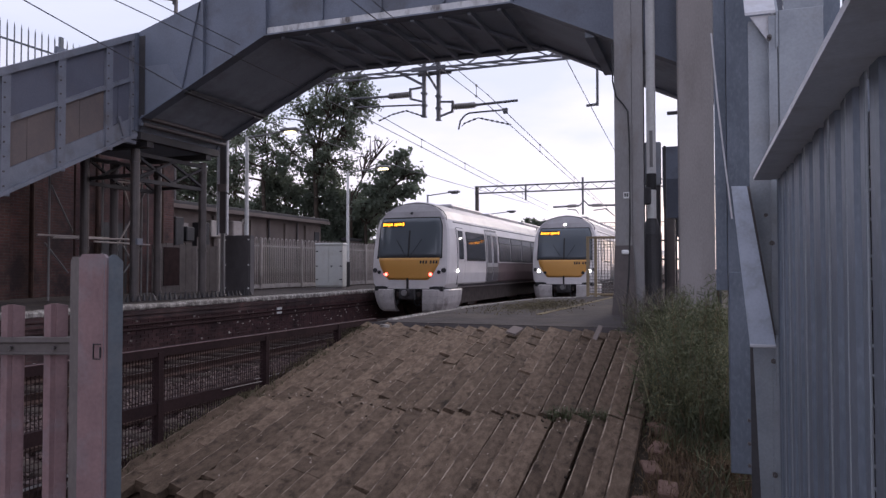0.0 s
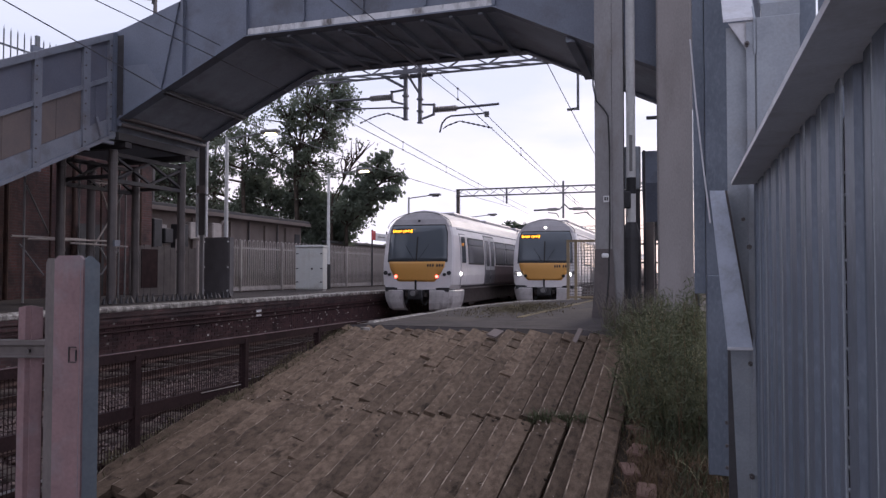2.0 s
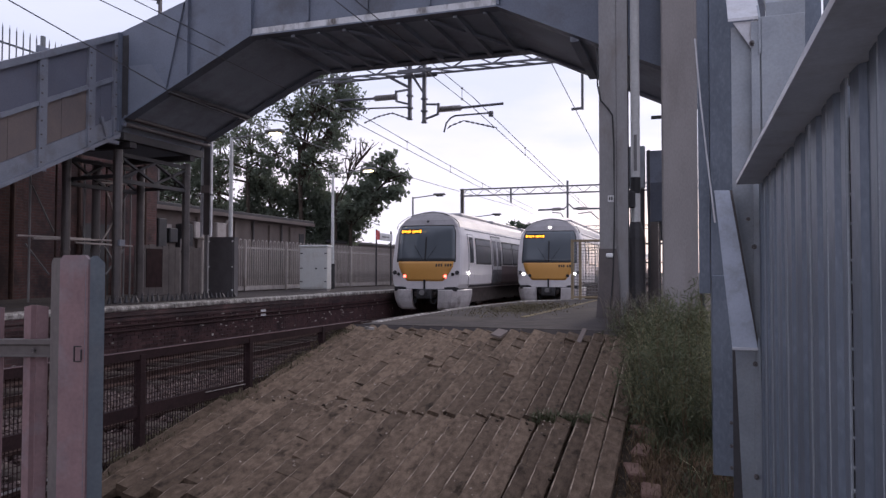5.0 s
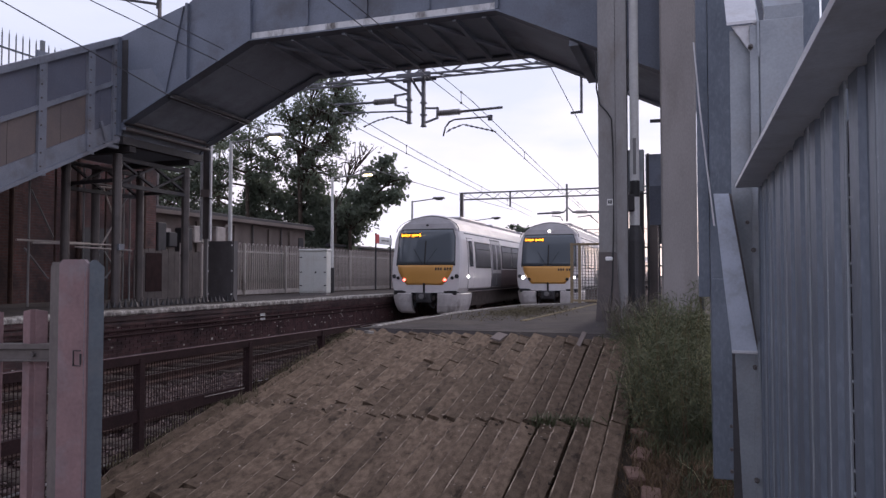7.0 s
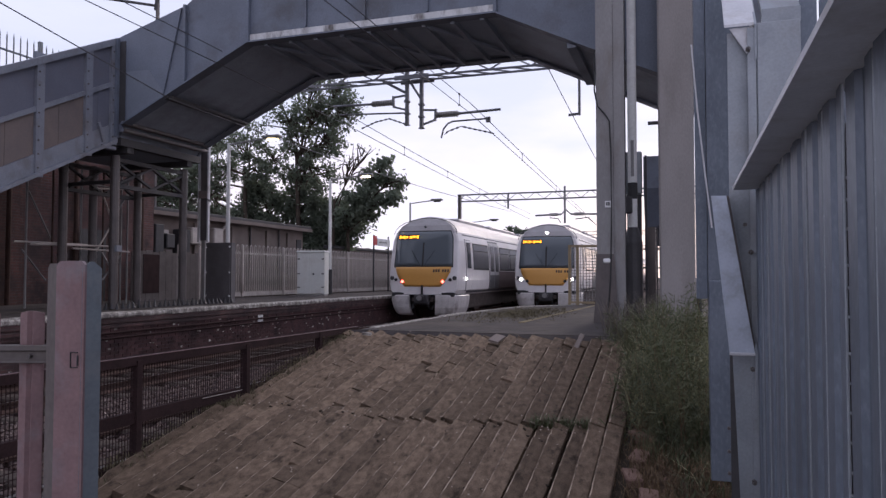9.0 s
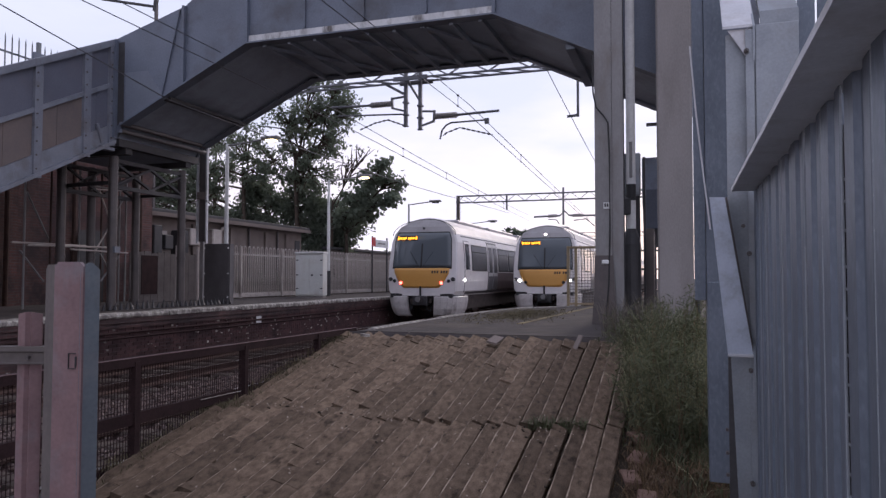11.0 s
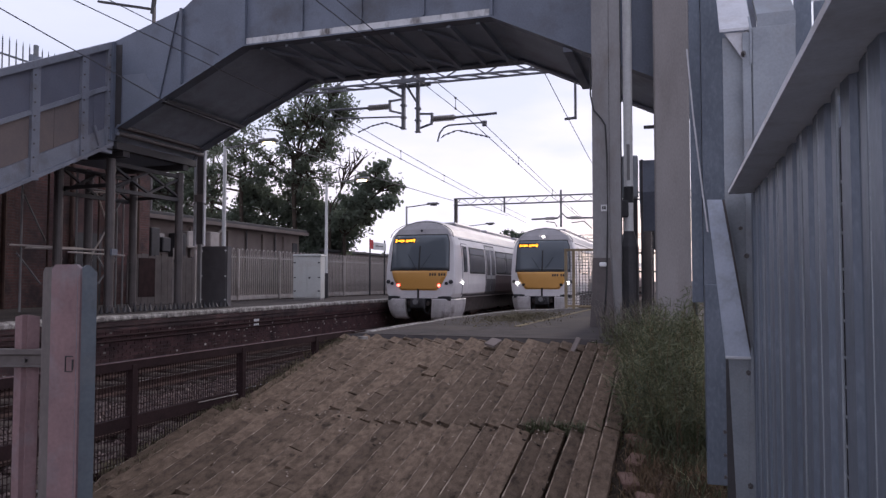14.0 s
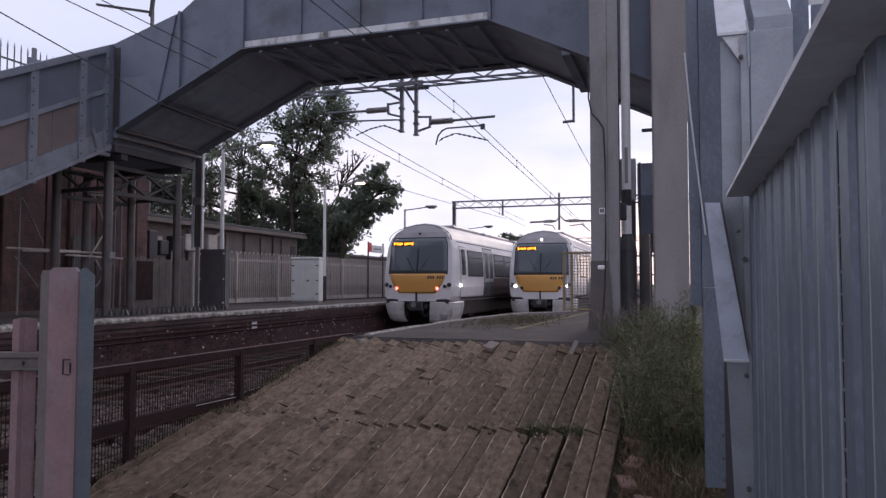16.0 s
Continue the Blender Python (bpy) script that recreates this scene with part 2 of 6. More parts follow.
def poly_tube(points, radius, n=6):
    """One unbroken tube along a line of points."""
    bm = bmesh.new()
    ps = [Vector(p) for p in points]
    rings = []
    for i, p in enumerate(ps):
        d = (ps[min(i + 1, len(ps) - 1)] - ps[max(i - 1, 0)]).normalized()
        m = d.to_track_quat("Z", "Y").to_matrix()
        rings.append([bm.verts.new(p + m @ Vector((radius * math.cos(a), radius * math.sin(a), 0))) for a in [math.tau * k / n for k in range(n)]])
    for a, b in zip(rings, rings[1:]):
        for k in range(n):
            bm.faces.new((a[k], a[(k + 1) % n], b[(k + 1) % n], b[k]))
    bm.faces.new(list(reversed(rings[0])))
    bm.faces.new(rings[-1])
    bmesh.ops.recalc_face_normals(bm, faces=bm.faces[:])
    return bm


def part(name, bm, mat, parent=None, label="", smooth=False):
    ob = new(name, mesh(name, bm, mat, smooth) if isinstance(bm, bmesh.types.BMesh) else bm)
    ob.parent = parent
    return tagged(ob, label) if label else ob


def thing(name, label, category, m=None, group="", kind=""):
    ob = new(name)
    ob.empty_display_size = 0.2
    if m:
        ob.matrix_basis = m
    return tagged(ob, label, category, group, kind)


def box(lo, hi, bm=None, bevel=0.0, m=None):
    bm = bm or bmesh.new()
    c = [(lo[i] + hi[i]) / 2 for i in range(3)]
    s = [abs(hi[i] - lo[i]) for i in range(3)]
    mat = Matrix.Translation(c) @ Matrix.Diagonal((*s, 1))
    if m:
        mat = m @ mat
    r = bmesh.ops.create_cube(bm, size=1, matrix=mat)
    if bevel:
        edges = list({e for v in r["verts"] for e in v.link_edges})
        bmesh.ops.bevel(bm, geom=edges, offset=bevel, segments=1, affect="EDGES")
    return bm


def tube(p, q, radius, bm=None, n=8, r2=None):
    bm = bm or bmesh.new()
    p, q = Vector(p), Vector(q)
    d = q - p
    m = Matrix.Translation((p + q) / 2) @ d.to_track_quat("Z", "Y").to_matrix().to_4x4()
    bmesh.ops.create_cone(bm, cap_ends=True, segments=n, radius1=radius, radius2=radius if r2 is None else r2, depth=d.length, matrix=m)
    return bm


def beam(p, q, w, h, bm=None):
    """A square bar from p to q, w wide and h high."""
    bm = bm or bmesh.new()
    p, q = Vector(p), Vector(q)
    d = (q - p).normalized()
    side = d.cross(Vector((0, 0, 1)))
    side = side.normalized() if side.length > 1e-4 else Vector((1, 0, 0))
    up = side.cross(d)
    v = [bm.verts.new(e + side * a * w / 2 + up * b * h / 2) for e in (p, q) for a, b in ((-1, -1), (1, -1), (1, 1), (-1, 1))]
    for f in ((3, 2, 1, 0), (4, 5, 6, 7), (0, 1, 5, 4), (1, 2, 6, 5), (2, 3, 7, 6), (3, 0, 4, 7)):
        bm.faces.new([v[i] for i in f])
    return bm


def prism(outline, axis, a, b, bm=None):
    """An outline of 2D points drawn out along an axis from a to b."""
    bm = bm or bmesh.new()
    def place(u, v, w):
        return {"x": (w, u, v), "y": (u, w, v), "z": (u, v, w)}[axis]
    one = [bm.verts.new(place(u, v, a)) for u, v in outline]
    two = [bm.verts.new(place(u, v, b)) for u, v in outline]
    n = len(outline)
    fs = [bm.faces.new(one), bm.faces.new(two)]
    for i in range(n):
        fs.append(bm.faces.new((one[i], one[(i + 1) % n], two[(i + 1) % n], two[i])))
    bmesh.ops.recalc_face_normals(bm, faces=fs)
    return bm




def let_through(m, colour, amount):
    """Thin leaves let part of the light through."""
    n, l = m.node_tree.nodes, m.node_tree.links
    tr = n.new("ShaderNodeBsdfTranslucent")
    tr.inputs["Color"].default_value = (*colour, 1)
    mx = n.new("ShaderNodeMixShader")
    mx.inputs["Fac"].default_value = amount
    l.new(n["Principled BSDF"].outputs["BSDF"], mx.inputs[1])
    l.new(tr.outputs["BSDF"], mx.inputs[2])
    l.new(mx.outputs["Shader"], n["Material Output"].inputs["Surface"])


let_through(M_LEAF, (0.2, 0.24, 0.17), 0.5)
let_through(M_GRASS, (0.09, 0.11, 0.045), 0.2)

M_SEED = material("pale_grass_stem", (0.36, 0.33, 0.19), (0.2, 0.19, 0.1), 0.8, 0, 4, 30, 0.0)
# ---- ground, platforms, track ----
NEAR_EDGE, FAR_EDGE = -4.3, -10.75
NEAR_TRACK, FAR_TRACK = -5.56, -9.2
PLAT = 0.915
BED = -0.22

bm = bmesh.new()
bmesh.ops.create_grid(bm, x_segments=40, y_segments=40, size=600)
bmesh.ops.translate(bm, verts=bm.verts, vec=(0, 500, BED - 0.12))
tagged(part("ground", bm, M_SOIL), "dark bare earth that reaches to the horizon", "ground", kind="structure")

bm = bmesh.new()
rng = random.Random(3)
nx, ny = 50, 240
grid = []
for j in range(ny + 1):
    y = -4 + 34 * j / ny
    grid.append([bm.verts.new((-10.9 + 7.2 * i / nx, y, BED + rng.uniform(-0.035, 0.035))) for i in range(nx + 1)])
for j in range(ny):
    for i in range(nx):
        bm.faces.new((grid[j][i], grid[j][i + 1], grid[j + 1][i + 1], grid[j + 1][i]))
box((-10.9, 30, BED - 0.1), (-3.7, 300, BED), bm)
tagged(part("track_bed", bm, M_BALLAST), "brown stone ballast under the two tracks", "ballast", kind="structure")


def make_track(cx, name):
    th = thing(name, "railway track with worn steel rails on concrete sleepers", "track", kind="structure")
    for s in (-1, 1):
        x = cx + s * 0.755
        bm = prism([(x - 0.07, -0.15), (x + 0.07, -0.15), (x + 0.07, -0.13), (x + 0.012, -0.1), (x + 0.012, -0.04), (x + 0.035, -0.03), (x + 0.035, -0.004), (x - 0.035, -0.004), (x - 0.035, -0.03), (x - 0.012, -0.04), (x - 0.012, -0.1), (x - 0.07, -0.13)], "y", -4, 260)
        part("rail", bm, M_RUST, th)
        part("rail_head", box((x - 0.033, -4, -0.004), (x + 0.033, 260, 0.0)), M_RAIL, th, "shiny worn rail head")
    sl = mesh("sleeper", box((-1.25, -0.13, -0.1), (1.25, 0.13, 0.08), bevel=0.03), M_SLEEPER)
    for k in range(50):
        ob = new("sleeper", sl)
        ob.parent = th
        ob.location = (cx, -3.5 + 0.65 * k, BED - 0.01)
    return th


make_track(NEAR_TRACK, "near_track")
make_track(FAR_TRACK, "far_track")

# far platform
far_platform = thing("far_platform", "old brick-faced station platform with pale worn coping", "platform", kind="structure")
part("surface", box((-40, -6, 0.4), (FAR_EDGE - 0.3, 300, PLAT - 0.02)), M_ASPHALT, far_platform)
part("backing_wall", box((FAR_EDGE - 0.4, -6, -0.35), (FAR_EDGE - 0.13, 300, PLAT - 0.12)), M_MORTAR, far_platform)

# near platform: a short paved end, with a gate at its far side
near_platform = thing("near_platform", "worn asphalt platform end with a faded yellow line", "platform", kind="structure")
outline = [(NEAR_EDGE, 9.02), (NEAR_EDGE, 13.1), (-4.05, 16.0), (-3.75, 17.2), (-2.6, 18.9), (3.2, 18.9), (3.2, 9.02), (-0.4, 9.02)]
part("surface", prism(outline, "z", -0.3, PLAT), M_ASPHALT, near_platform)

# unseen pale paving and street behind, added to bounce light up onto the fence rail
bm = box((-6.0, -40, -0.3), (14, 2.0, -0.12))
box((-0.45, 2.0, -0.3), (0.9, 4.2, -0.12), bm)
tagged(part("bounce_footway", bm, M_BOUNCE), "unseen pale paving added to bounce light onto the fence rail", "pavement", kind="structure")

# ---- footbridge ----
BY0, BY1, BZ = 12.63, 15.48, 6.48
footbridge = thing("footbridge", "grey steel plate footbridge over the railway", "footbridge")
lower = [(-12.0, 4.6), (-11.75, 4.98), (-8.53, BZ), (-3.27, BZ), (-0.2, 5.0), (1.2, 5.0)]
upper = [(1.2, 7.2), (-0.2, 7.2), (-3.27, 8.55), (-8.53, 8.55), (-10.1, 7.47), (-12.0, 6.92)]
part("near_girder", prism(lower + upper, "y", BY0, BY0 + 0.08), M_BRIDGE, footbridge)
part("far_girder", prism(lower + upper, "y", BY1 - 0.08, BY1), M_BRIDGE, footbridge)
deck = lower + [(x, z + 0.14) for x, z in reversed(lower)]
part("deck", prism([(x, z + 0.05) for x, z in deck], "y", BY0 + 0.08, BY1 - 0.08), M_SOFFIT, footbridge)
part("pale_edge", box((-8.5, BY0 - 0.03, BZ - 0.01), (-3.3, BY0 - 0.002, BZ + 0.16)), M_BRIDGE_EDGE, footbridge, "flaking white paint strip")

# stair flight towards the viewer on the far platform
far_stair = thing("footbridge_stair", "enclosed stair flight with framed grey and tan panels", "stair")
SX = -12.0
def stair_z(y):
    return -0.505 * (BY0 - y)
for x0 in (SX, SX - 2.3):
    zt = 6.9 if x0 == SX else 6.4
    o = [(BY0, 4.64), (BY0, zt), (3.5, zt + stair_z(3.5)), (3.5, 4.64 + stair_z(3.5))]
    part("side_panel", prism([(y, z) for y, z in o], "x", x0 - 0.05, x0), M_PANEL, far_stair)
o = [(BY0, 4.6), (BY0, 4.75), (3.5, 4.75 + stair_z(3.5)), (3.5, 4.6 + stair_z(3.5))]
part("flight", prism(o, "x", SX - 2.25, SX - 0.05), M_SOFFIT, far_stair)

# ---- timber ramp up to the near platform ----
RAMP_Y1, RAMP_S = 9.0, 0.21
def ramp_z(y):
    return PLAT - 0.01 - RAMP_S * (RAMP_Y1 - y)
bm = bmesh.new()
prism([(2.0, -0.4), (RAMP_Y1, -0.4), (RAMP_Y1, ramp_z(RAMP_Y1) - 0.1), (4.1, ramp_z(4.1) - 0.1), (2.0, ramp_z(4.1) - 0.13)], "x", -4.5, -0.45, bm)
tagged(part("ramp_bank", bm, M_SOIL), "dark soil bank below the timber ramp", "ramp", kind="structure")

# ---- brickwork material for walls that face the track ----
def brick_mat(name, a, b, mortar, dirt):
    m = bpy.data.materials.new(name)
    m.use_nodes = True
    n, l = m.node_tree.nodes, m.node_tree.links
    bs = n["Principled BSDF"]
    bs.inputs["Roughness"].default_value = 0.92
    co = n.new("ShaderNodeTexCoord")
    sp = n.new("ShaderNodeSeparateXYZ")
    l.new(co.outputs["Object"], sp.inputs[0])
    ad = n.new("ShaderNodeMath")
    l.new(sp.outputs["X"], ad.inputs[0])
    l.new(sp.outputs["Y"], ad.inputs[1])
    cb = n.new("ShaderNodeCombineXYZ")
    l.new(ad.outputs[0], cb.inputs["X"])
    l.new(sp.outputs["Z"], cb.inputs["Y"])
    br = n.new("ShaderNodeTexBrick")
    br.inputs["Scale"].default_value = 1.0
    br.inputs["Brick Width"].default_value, br.inputs["Row Height"].default_value = 0.225, 0.075
    br.inputs["Mortar Size"].default_value = 0.008
    br.inputs["Color1"].default_value, br.inputs["Color2"].default_value = (*a, 1), (*b, 1)
    br.inputs["Mortar"].default_value = (*mortar, 1)
    l.new(cb.outputs[0], br.inputs["Vector"])
    no = n.new("ShaderNodeTexNoise")
    no.inputs["Scale"].default_value, no.inputs["Detail"].default_value = 1.1, 8
    no.inputs["Roughness"].default_value = 0.7
    l.new(co.outputs["Object"], no.inputs["Vector"])
    rp = n.new("ShaderNodeValToRGB")
    rp.color_ramp.elements[0].position, rp.color_ramp.elements[1].position = 0.38, 0.66
    l.new(no.outputs["Fac"], rp.inputs["Fac"])
    mx = n.new("ShaderNodeMix")
    mx.data_type = "RGBA"
    l.new(rp.outputs["Color"], mx.inputs["Factor"])
    l.new(br.outputs["Color"], mx.inputs["B"])
    mx.inputs["A"].default_value = (*dirt, 1)
    l.new(mx.outputs["Result"], bs.inputs["Base Color"])
    bp = n.new("ShaderNodeBump")
    bp.inputs["Strength"].default_value, bp.inputs["Distance"].default_value = 0.5, 0.01
    bp.invert = True
    l.new(br.outputs["Fac"], bp.inputs["Height"])
    l.new(bp.outputs["Normal"], bs.inputs["Normal"])
    return m


M_WALLBRICK = brick_mat("old_red_brick", (0.18, 0.074, 0.062), (0.115, 0.051, 0.046), (0.15, 0.12, 0.11), (0.045, 0.03, 0.03))
M_PLATBRICK = brick_mat("platform_brick", (0.115, 0.055, 0.052), (0.075, 0.038, 0.037), (0.09, 0.068, 0.064), (0.024, 0.014, 0.015))

# face, corbel courses and coping slabs of the far platform
part("brick_bed", box((FAR_EDGE - 0.13, -6, -0.35), (FAR_EDGE - 0.08, 300, PLAT - 0.2)), M_PLATBRICK, far_platform)
part("corbel", box((FAR_EDGE - 0.13, -6, PLAT - 0.3), (FAR_EDGE - 0.04, 300, PLAT - 0.22)), M_PLATBRICK, far_platform)
part("corbel", box((FAR_EDGE - 0.13, -6, PLAT - 0.2), (FAR_EDGE - 0.02, 300, PLAT - 0.1)), M_PLATBRICK, far_platform)
rng = random.Random(11)
slabs = [mesh("coping_slab", box((-0.55, 0.004, -0.1), (0.0, 0.9 - 0.004, 0.0), bevel=b), M_COPING) for b in (0.012, 0.02, 0.03)]
for k in range(60):
    ob = new("coping_slab", rng.choice(slabs))
    ob.parent = far_platform
    ob.location = (FAR_EDGE + rng.uniform(-0.012, 0.012), 5 + 0.9 * k, PLAT + rng.uniform(-0.012, 0.006))
# small plate and pale scars on the brick face
part("marker_plate", box((FAR_EDGE - 0.068, 16.55, 0.42), (FAR_EDGE - 0.058, 16.78, 0.62)), M_SIGNWHITE, far_platform, "small white marker plate")
part("pipe", tube((FAR_EDGE - 0.05, 5, 0.52), (FAR_EDGE - 0.05, 60, 0.52), 0.025), M_FENCE, far_platform)
part("pipe", tube((FAR_EDGE - 0.05, 5, 0.42), (FAR_EDGE - 0.05, 60, 0.40), 0.02), M_FENCE, far_platform)

# pale flecks of lime and scraped mortar on the brick face
rng = random.Random(91)
bm = bmesh.new()
for _ in range(170):
    y, z = rng.uniform(8, 30), rng.uniform(0.0, 0.6)
    s = rng.uniform(0.008, 0.03)
    box((FAR_EDGE - 0.074, y - s * rng.uniform(0.5, 2.5), z - s * 0.6), (FAR_EDGE - 0.066, y + s, z + s * rng.uniform(0.3, 1.4)), bm)
tagged(part("lime_flecks", bm, M_COPING, far_platform), kind="stuff")

# near platform edge slabs, yellow line, bare patch
rng = random.Random(5)
edge_pts = [(NEAR_EDGE, 9.35), (NEAR_EDGE, 13.1), (-4.05, 16.0), (-3.75, 17.2), (-2.6, 18.9)]
for (xa, ya), (xb, yb) in zip(edge_pts, edge_pts[1:]):
    ln = math.hypot(xb - xa, yb - ya)
    cnt = max(1, round(ln / 0.75))
    for k in range(cnt):
        ob = new("edge_stone", bpy.data.meshes.get("edge_stone") or mesh("edge_stone", box((0.0, 0.005, -0.12), (0.13, 0.74, 0.0), bevel=0.02), M_COPING))
        ob.parent = near_platform
        t = k / cnt
        ob.matrix_basis = pose(xa + (xb - xa) * t, ya + (yb - ya) * t, PLAT + 0.014 + rng.uniform(-0.008, 0.006), 0, 0, math.degrees(math.atan2(-(xb - xa), yb - ya)) + rng.uniform(-1, 1))
part("yellow_line", beam((-2.5, 11.2, PLAT + 0.003), (-2.2, 18.3, PLAT + 0.003), 0.1, 0.008), M_LINE, near_platform, "worn yellow safety line")
# ---- footbridge details ----
for x in (-11.9, -10.1, -8.53, -3.27, -0.2):
    zb = 4.7 if x < -11 else (5.75 if x == -10.1 else (BZ if x < -3 else 5.05))
    zt = 6.9 if x < -11 else (7.45 if x == -10.1 else (8.5 if x < -3 else 7.15))
    part("stiffener", box((x - 0.03, BY0 - 0.09, zb + 0.02), (x + 0.03, BY0 - 0.002, zt)), M_BRIDGE, footbridge)
for x in (-7.2, -5.9, -4.6):
    part("stiffener", box((x - 0.02, BY0 - 0.05, BZ + 0.18), (x + 0.02, BY0 - 0.003, 8.5)), M_BRIDGE, footbridge)
for y in (BY0 - 0.06, BY1 - 0.12):
    for (xa, za), (xb, zb) in zip(lower[1:], lower[2:]):
        part("bottom_flange", beam((xa, y + 0.09, za - 0.005), (xb, y + 0.09, zb - 0.005), 0.26, 0.03), M_BRIDGE, footbridge)
for k in range(9):
    x = -8.2 + k * 0.58
    part("cross_bearer", box((x - 0.04, BY0 + 0.1, BZ - 0.06), (x + 0.04, BY1 - 0.1, BZ + 0.05)), M_SOFFIT, footbridge)
for a, b in ((-8.3, -6.5), (-6.5, -4.7), (-4.7, -3.4)):
    part("wind_brace", beam((a, BY0 + 0.2, BZ - 0.02), (b, BY1 - 0.2, BZ - 0.02), 0.09, 0.05), M_SOFFIT, footbridge)
part("cross_beam", beam((-10.55, BY0 + 0.02, 5.5), (-10.55, BY1 - 0.02, 5.5), 0.2, 0.07), M_DARK, footbridge)
part("cross_beam", beam((-1.9, BY0 + 0.1, 5.78), (-1.9, BY1 - 0.1, 5.78), 0.16, 0.1), M_SOFFIT, footbridge)
M_PATCH = material("paler_girder_grey", (0.175, 0.198, 0.24), (0.14, 0.158, 0.195), 0.5, 0, 1.5, 30, 0.05)
part("paler_patch", prism([(-11.66, 6.16), (-11.07, 6.15), (-10.63, 5.55), (-11.66, 5.07)], "y", BY0 - 0.006, BY0 - 0.002), M_PATCH, footbridge, "lighter patch on the girder face")
# dark strip on the girder face stands in for shadow in the end recess
part("recess_shade", box((-11.86, BY0 - 0.012, 5.0), (-11.7, BY0 - 0.002, 6.85)), M_DARK, footbridge, "dark strip standing in for the shaded recess")
part("fold_bar", beam((-10.22, BY0 - 0.03, 7.4), (-10.68, BY0 - 0.03, 5.52), 0.03, 0.03), M_BRIDGE, footbridge)
for y, z in ((BY0 - 0.05, 4.86), (BY0 - 0.05, 5.02)):
    bar = tube((-11.72, y, z), (-11.72, BY1 + 0.02, z), 0.055, n=10)
    part("landing_tube", bar, M_COLUMN, footbridge)
    part("tube_end", tube((-11.72, y - 0.012, z), (-11.72, y, z), 0.04, n=10), M_STAIR_STEEL, footbridge, "pale painted tube end")
# landing beam, lattice and columns under the far end
part("landing_beam", box((-12.1, BY0 + 0.05, 4.55), (-11.85, BY1 - 0.05, 4.72)), M_DARK, footbridge)
part("landing_beam", box((-14.2, BY0 + 0.3, 4.42), (-11.9, BY0 + 0.5, 4.55)), M_DARK, footbridge)
part("landing_beam", box((-14.2, BY1 - 0.5, 4.42), (-11.9, BY1 - 0.3, 4.55)), M_DARK, footbridge)
part("landing_floor", box((-14.4, BY0, 4.55), (-12.02, BY1, 4.7)), M_SOFFIT, footbridge)
part("landing_side", box((-14.4, BY1 - 0.06, 4.7), (-12.02, BY1, 6.9)), M_BRIDGE, footbridge)
part("landing_side", box((-14.4, BY0, 4.7), (-14.32, BY1 - 0.08, 6.9)), M_BRIDGE, footbridge)
for x, y in ((-12.3, 13.0), (-12.3, 15.35), (-13.81, 13.0), (-14.11, 14.2), (-13.8, 15.4)):
    c = tube((x, y, PLAT), (x, y, 4.4), 0.1, n=16)
    for z in (1.0, 2.1, 4.1):
        tube((x, y, z), (x, y, z + 0.06), 0.115, c, 16)
    part("column", c, M_COLUMN, footbridge, "round steel column")
for z0, z1 in ((3.75, 4.25), (4.25, 3.75)):
    for ya, yb in ((13.05, 14.2), (14.2, 15.35)):
        part("lattice_bar", beam((-12.3, ya, z0), (-12.3, yb, z1), 0.07, 0.05), M_DARK, footbridge)
        part("lattice_bar", beam((-13.9, ya + 0.2, z0), (-13.9, yb, z1), 0.07, 0.05), M_DARK, footbridge)
for x in (-12.3, -13.9):
    for z in (3.7, 4.3):
        part("lattice_chord", beam((x, 13.0, z), (x, 15.4, z), 0.09, 0.09), M_DARK, footbridge)
for y in (13.0, 15.4):
    part("lattice_chord", beam((-12.3, y, 3.8), (-13.9, y + 0.15, 3.8), 0.08, 0.08), M_DARK, footbridge)
# concrete column at the near end, with a conduit
part("concrete_column", box((-0.41, 11.95, 0.5), (0.135, 12.5, 7.6), bevel=0.03), M_CONCRETE, footbridge, "weathered concrete bridge column")
part("conduit", tube((0.19, 12.2, 0.6), (0.19, 12.2, 7.1), 0.04), M_DARK, footbridge)
part("upper_wall", box((0.9, BY0 + 0.1, 5.2), (1.19, BY1 - 0.1, 7.1)), M_BRIDGE, footbridge)

